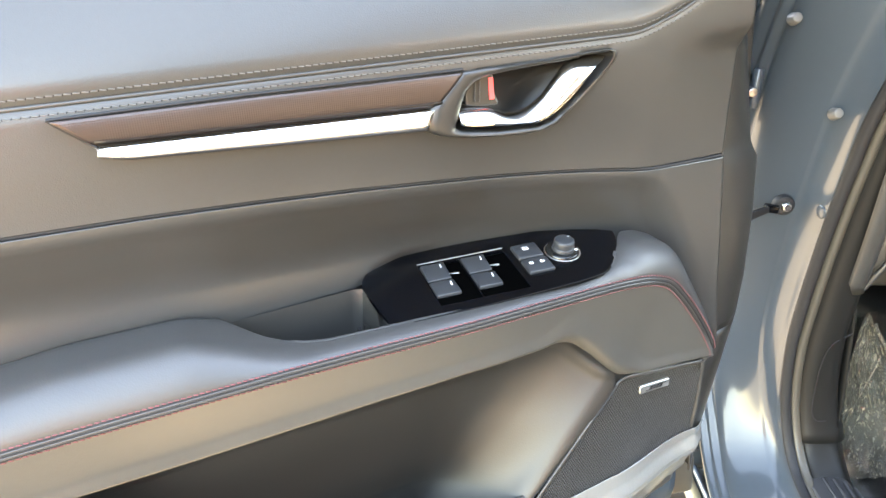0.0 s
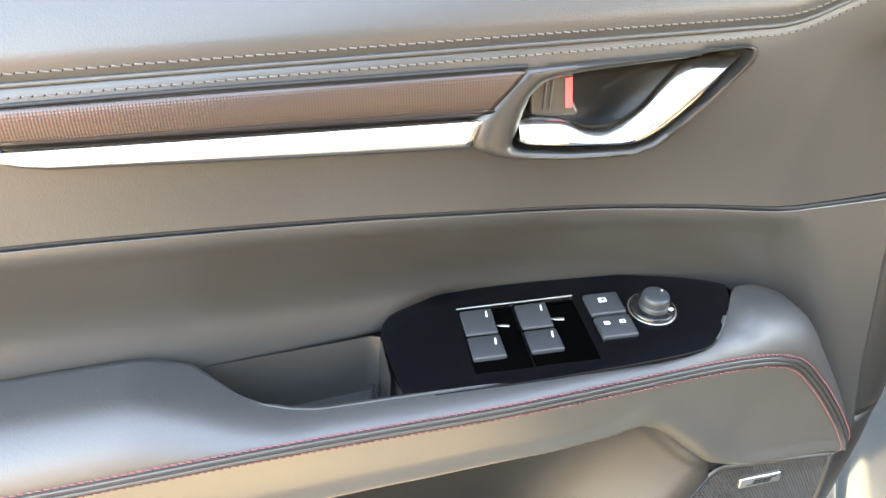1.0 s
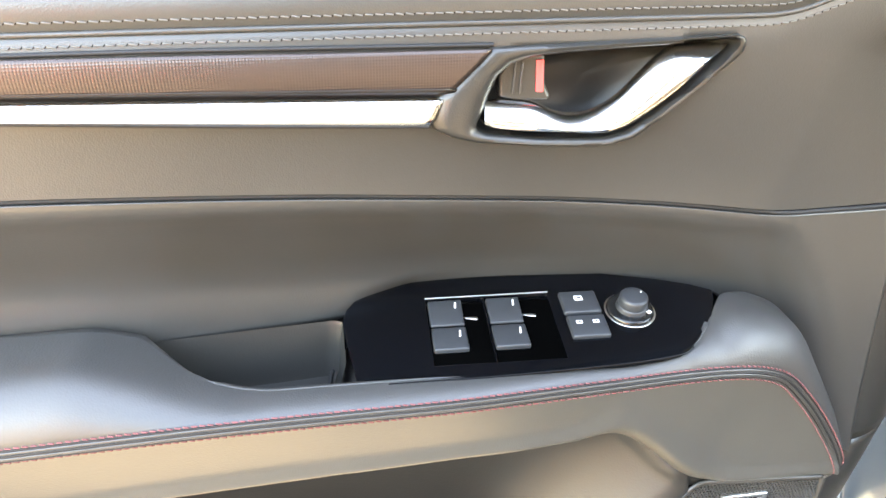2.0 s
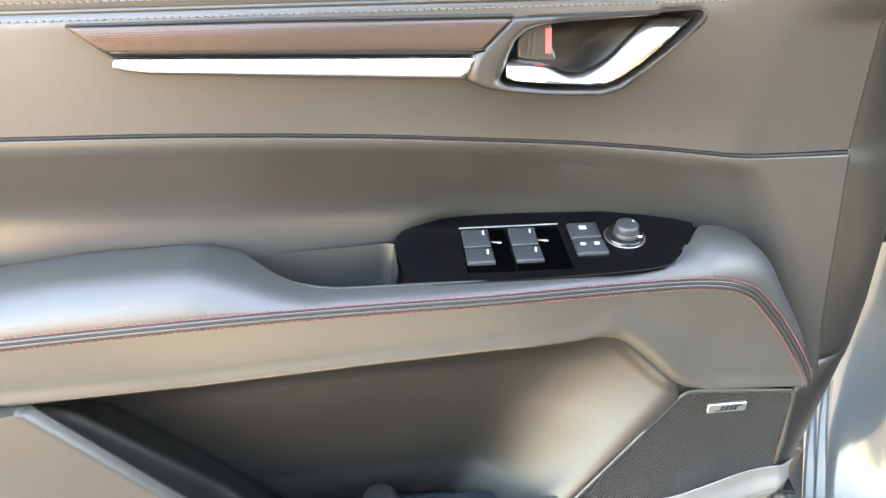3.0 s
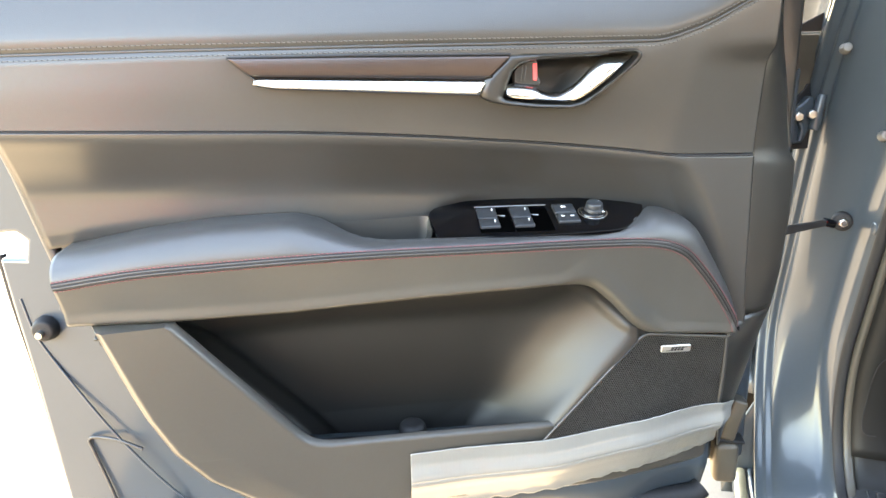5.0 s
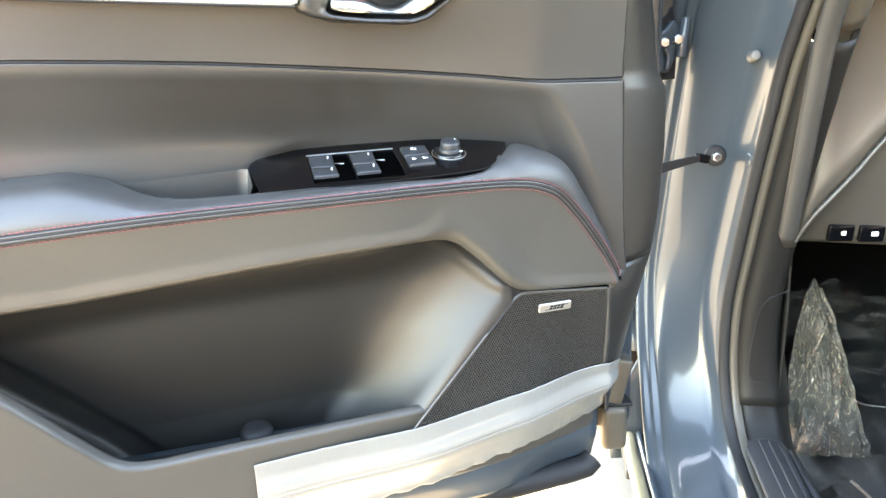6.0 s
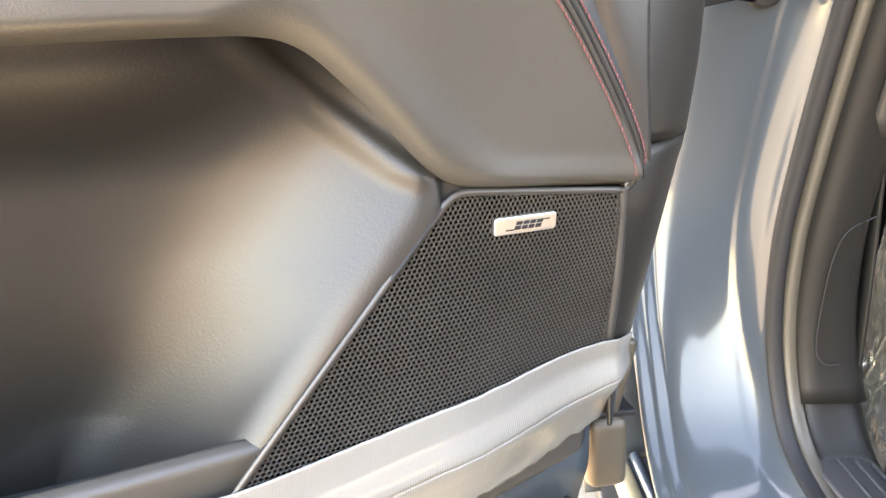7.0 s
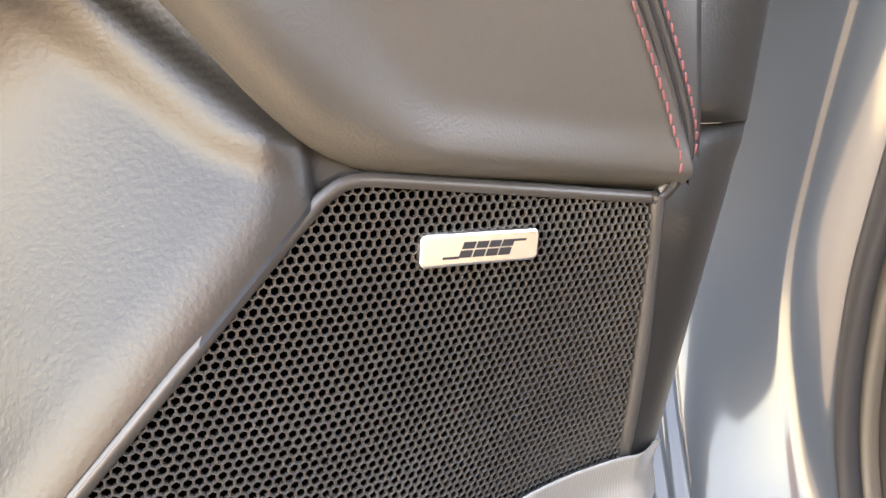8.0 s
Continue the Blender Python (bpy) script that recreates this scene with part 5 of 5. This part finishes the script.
def dashboard():
    ob = tagged(new("dashboard"), "dark grey dashboard end with two small buttons under it", "dashboard")
    ob.matrix_world = body.matrix_world
    # the crease that climbs away from the lower corner, in car coordinates
    crease = spline([(0.077, -0.020, 0.724), (0.091, -0.033, 0.760), (0.117, -0.037, 0.795), (0.139, -0.041, 0.826), (0.166, -0.046, 0.868), (0.22, -0.055, 0.93), (0.40, -0.085, 0.985), (0.9, -0.14, 1.0), (1.4, -0.15, 1.0)], 60)

    def U(u, v):
        c = crease[int(round(u * 59))]
        return c.x, c.y + 0.03 * v - 0.05 * v * v + 0.008 * step(0.12, 0, v), c.z + (1.06 - c.z) * v
    sheet("upper_panel", U, lin(0, 1, 60), lin(0, 1, 24), LINING, ob, "soft grey dash side")

    def E(u, v):
        z = 0.722 + 0.338 * v
        return 0.070 - 0.004 * math.sin(math.pi * v), -0.010 + 0.03 * v - 0.05 * v * v + 0.30 * u, z
    sheet("end_panel", E, lin(0, 1, 16), lin(0, 1, 16), LINING, ob, facing=(-1, 0, 0))

    def Lw(u, v):
        c = crease[int(round(u * 59))]
        zl = 0.715
        return c.x, c.y + 0.014 + 0.035 * v, c.z + (min(zl, c.z - 0.002) - c.z) * v
    sheet("lower_panel", Lw, lin(0, 1, 60), lin(0, 1, 12), LINING, ob, "dark knee panel", facing=(0, -1, -0.3))

    def Un(u, v):
        c = crease[int(round(u * 59))]
        return c.x, c.y + 0.049 + 0.40 * v, 0.715
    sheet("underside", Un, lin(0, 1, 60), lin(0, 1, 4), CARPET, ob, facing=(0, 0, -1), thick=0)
    tube("crease_bead", [c + Vector((0, 0.004, 0)) for c in crease], 0.0035, VINYL, ob, "soft pale crease", sides=10)
    for i, p in enumerate((0.139, 0.177)):
        b = box("button", (0.033, 0.010, 0.024), (p, 0.002 - 0.003 * i, 0.7315), PIANO, ob, "small black button with a white mark", bevel=0.002, turn=(8, 0, 4))
        box("button_mark", (0.009 if i else 0.006, 0.001, 0.006), (p + 0.003, -0.0035 - 0.003 * i, 0.7315), MARK, b, bevel=0.0003, turn=(8, 0, 4))
    tube("panel_gap", [(0.078, -0.030, 1.0), (0.12, -0.040, 0.998), (0.30, -0.070, 0.998)], 0.001, DARK, ob)


dashboard()


def a_pillar_trim():
    # slim trim strip that stands between seal and dashboard
    pts = [(0.085, -0.40, 1.42), (0.066, -0.27, 1.22), (0.056, -0.140, 1.03), (0.058, -0.093, 0.93), (0.061, -0.058, 0.83), (0.064, -0.024, 0.74), (0.066, -0.012, 0.715)]
    line = spline(pts, 40)
    sheet("trim_strip", lambda u, v: (line[int(round(u * 39))][0] - 0.012 + 0.026 * v, line[int(round(u * 39))][1] - 0.006 * math.sin(math.pi * v), line[int(round(u * 39))][2]),
          lin(0, 1, 40), lin(0, 1, 8), VINYL, body, "grey trim strip beside the dash")


a_pillar_trim()


CLIP = material("grey_nylon_clip", (0.09, 0.085, 0.08), 0.4)


def cabin():
    def floor(u, v):
        p, q = 0.10 + 1.3 * u, 0.60 - 1.8 * v
        return p, q, 0.33 + 0.005 * noise.noise(Vector((p * 9, q * 9, 0))) + 0.25 * step(0.25, 0.60, q)
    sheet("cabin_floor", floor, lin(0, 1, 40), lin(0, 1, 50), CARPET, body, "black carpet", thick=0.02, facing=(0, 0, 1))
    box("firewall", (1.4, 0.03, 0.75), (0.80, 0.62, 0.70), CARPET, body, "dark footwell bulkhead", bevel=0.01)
    # unseen far side, back and roof, added to close and shade the cabin
    box("far_side", (0.05, 2.9, 0.75), (1.52, -0.85, 0.72), LINING, body, "unseen plain far side that closes the cabin", bevel=0.01)
    box("cabin_back", (1.4, 0.04, 1.2), (0.80, -2.30, 0.95), LINING, body, "unseen plain back that closes the cabin", bevel=0.01)

    def roof(u, v):
        p, q = 0.16 + 1.22 * u, -0.62 - 1.75 * v
        return p, q, 1.60 + 0.05 * math.sin(math.pi * u) - 0.03 * (2 * v - 1) ** 2
    sheet("roof", roof, lin(0, 1, 14), lin(0, 1, 14), PAINT, body, "unseen painted roof added for shade", thick=0.04, facing=(0, 0, 1))

    def side(u, v):
        q, z = -1.16 - 1.7 * u, 0.26 + 0.82 * v
        return -0.10 + 0.10 * abs(2 * v - 1.1) ** 2, q, z
    sheet("rear_door_panel", side, lin(0, 1, 20), lin(0, 1, 20), PAINT, body, "plain painted rear side", thick=0.05, facing=(-1, 0, 0))

    def glass(u, v):
        q, z = -1.14 - (1.7 - 0.4 * v) * u, 1.08 + 0.52 * v
        return -0.02 + 0.19 * v, q, z
    sheet("side_glass", glass, lin(0, 1, 8), lin(0, 1, 8), PIANO, body, "dark tinted side glass", thick=0.01, facing=(-1, 0, 0))
    box("roof_rail", (0.06, 1.75, 0.06), (0.165, -1.45, 1.585), PAINT, body, bevel=0.012)

    sheet("windscreen_pillar", lambda u, v: (0.02 + 0.13 * v + 0.05 * u, -0.17 - 0.46 * v + 0.03 * u, 1.14 + 0.45 * v), lin(0, 1, 4), lin(0, 1, 16), PAINT, body, "painted windscreen pillar", thick=0.04, facing=(-1, -0.5, 0))
    sheet("dash_top", lambda u, v: (0.07 + 1.4 * u, -0.09 + 0.75 * v, 1.055 + 0.03 * v), lin(0, 1, 12), lin(0, 1, 8), DARK, body, "dark dash top", thick=0.02, facing=(0, 0, 1))
    # front wing ahead of the hinges
    def wing(u, v):
        q = 0.13 + 1.3 * u
        z = 0.28 + 0.74 * v
        return -0.150 - 0.025 * math.sin(math.pi * min(1, v * 1.1)) + 0.05 * max(0, v - 0.8), q, z
    sheet("front_wing", wing, lin(0, 1, 24), lin(0, 1, 24), PAINT, body, "blue-grey front wing", thick=0.02, facing=(-1, 0, 0))
    box("undertray", (1.55, 1.5, 0.02), (0.66, 0.95, 0.20), BLACK, body, "black undertray", bevel=0.004)
    # unseen bonnet, added to shade the ground and the footwell
    sheet("bonnet", lambda u, v: (-0.15 + 1.68 * u, 0.10 + 1.35 * v, 1.00 + 0.07 * math.sin(math.pi * u) - 0.12 * v * v), lin(0, 1, 20), lin(0, 1, 20), PAINT, body, "unseen painted bonnet added for shade",
          thick=0.02, facing=(0, 0, 1))
    for q, z, p in ((-0.040, 0.9715, 0.000), (-0.039, 1.087, -0.060)):
        disc("trim_clip", 0.008, 0.006, 0.014, pose(p, q, z, 75, 0, 10), CLIP, body, "pale round clip", bevel=0.002)
    disc("rubber_plug", 0.010, 0.009, 0.003, pose(0.0098, -0.0105, 0.8354, 90, 0, -74), PAINT, body, bevel=0.002)


cabin()


def wheel():
    bm = bmesh.new()
    n, rings = 48, [(-0.09, 0.20), (-0.10, 0.24), (-0.10, 0.31), (-0.075, 0.345), (0.0, 0.35), (0.075, 0.345), (0.10, 0.31), (0.10, 0.24), (0.09, 0.20)]
    vs = [[bm.verts.new((p, r * math.cos(2 * math.pi * k / n), r * math.sin(2 * math.pi * k / n))) for k in range(n)] for p, r in rings]
    for j in range(len(rings) - 1):
        for k in range(n):
            bm.faces.new((vs[j][k], vs[j][(k + 1) % n], vs[j + 1][(k + 1) % n], vs[j + 1][k]))
    tyre = part("tyre", bm, BLACK, body, "black tyre")
    tyre.location = (-0.03, 0.85, 0.346)
    disc("rim", 0.2, 0.19, 0.10, pose(0, 0, 0, 0, 90, 0), STEEL, tyre, bevel=0.01)


wheel()


def footwell_film():
    def glassy(least, most, tint):
        m = bpy.data.materials.new("clear_film")
        m.use_nodes = True
        n, l = m.node_tree.nodes, m.node_tree.links
        b = n["Principled BSDF"]
        b.inputs["Base Color"].default_value = tint
        b.inputs["Roughness"].default_value = 0.035
        b.inputs["Specular IOR Level"].default_value = 1.0
        tr = n.new("ShaderNodeBsdfTransparent")
        mx = n.new("ShaderNodeMixShader")
        # pale noise patches paint in the highlights of the crumpled plastic
        tex = n.new("ShaderNodeTexNoise")
        tex.inputs["Scale"].default_value, tex.inputs["Detail"].default_value = 16, 5
        rg = n.new("ShaderNodeMapRange")
        rg.inputs["From Min"].default_value, rg.inputs["From Max"].default_value = 0.42, 0.66
        rg.inputs["To Min"].default_value, rg.inputs["To Max"].default_value = least, most
        l.new(tex.outputs[0], rg.inputs["Value"])
        l.new(rg.outputs[0], mx.inputs[0])
        l.new(tr.outputs[0], mx.inputs[1])
        l.new(b.outputs[0], mx.inputs[2])
        l.new(mx.outputs[0], n["Material Output"].inputs["Surface"])
        return m
    clear, faint = glassy(0.30, 0.95, (0.12, 0.112, 0.09, 1)), glassy(0.08, 0.55, (0.10, 0.095, 0.085, 1))
    rid = lambda a, b, c: 1 - 2 * abs(noise.noise(Vector((a, b, c))))
    film = tagged(new("footwell_cover"), "crumpled clear plastic sheet over the footwell carpet", "plastic cover")
    film.matrix_world = body.matrix_world

    left = tab([(0.34, 0.118), (0.381, 0.115), (0.441, 0.115), (0.576, 0.119), (0.640, 0.136)])
    right = tab([(0.34, 0.252), (0.386, 0.231), (0.503, 0.193), (0.577, 0.168), (0.640, 0.139)])

    def stand(u, v):
        # stands up against the kick panel, narrow at its top, with long folds down to the floor
        z = 0.342 + 0.296 * v
        p = left(z) + (right(z) - left(z)) * u
        w = 0.011 * rid(u * 2.3 + v * 1.6, v * 1.1, 1) + 0.007 * rid(u * 6 - v * 2.5, v * 2.6, 2) + 0.0035 * rid(u * 11 + v * 5, v * 6, 3)
        return p, 0.085 - w + 0.02 * (u - 0.5) ** 2, z
    sheet("standing_sheet", stand, lin(0, 1, 110), lin(0, 1, 120), clear, film, thick=0, sharp=180, facing=(0, -1, 0))
    # rolled hem along the open edge, and a fold that crosses the sheet
    hem = [Vector((right(z) + 0.003 * noise.noise(Vector((z * 40, 1, 0))), 0.068 + 0.004 * noise.noise(Vector((z * 30, 5, 0))), z)) for z in lin(0.36, 0.625, 50)]
    tube("hem", hem, 0.0026, clear, film, "rolled edge of the plastic", sides=7)
    fold = spline([(0.122, 0.066, 0.452), (0.137, 0.067, 0.500), (0.152, 0.066, 0.545), (0.160, 0.068, 0.570)], 30)
    tube("fold", fold, 0.0013, clear, film, sides=6)

    def flat(u, v):
        p, q = 0.11 + 0.95 * u, 0.42 - 1.0 * v
        w = 0.030 * rid(p * 4 + q * 2, q * 5, 5) + 0.016 * rid(p * 11 - q * 4, q * 9, 6) + 0.008 * rid(p * 30, q * 26 + p * 9, 7) + 0.002 * rid(p * 75 - q * 20, q * 62, 9)
        return p, q, 0.350 + 0.25 * step(0.25, 0.60, q) + max(-0.01, w)
    sheet("floor_sheet", flat, lin(0, 1, 140), lin(0, 1, 140), faint, film, thick=0, sharp=180, facing=(0, 0, 1))
    for k, (p0, q0, p1, q1) in enumerate(((0.20, 0.20, 0.42, 0.12), (0.26, 0.02, 0.46, -0.10), (0.17, -0.06, 0.24, -0.30))):
        ridge = [Vector((p0 + (p1 - p0) * t, q0 + (q1 - q0) * t + 0.01 * noise.noise(Vector((t * 5, k, 2))), 0.383 + 0.006 * noise.noise(Vector((t * 7, k, 9))))) for t in lin(0, 1, 30)]
        tube("fold", ridge, 0.0022, clear, film, sides=6)


footwell_film()
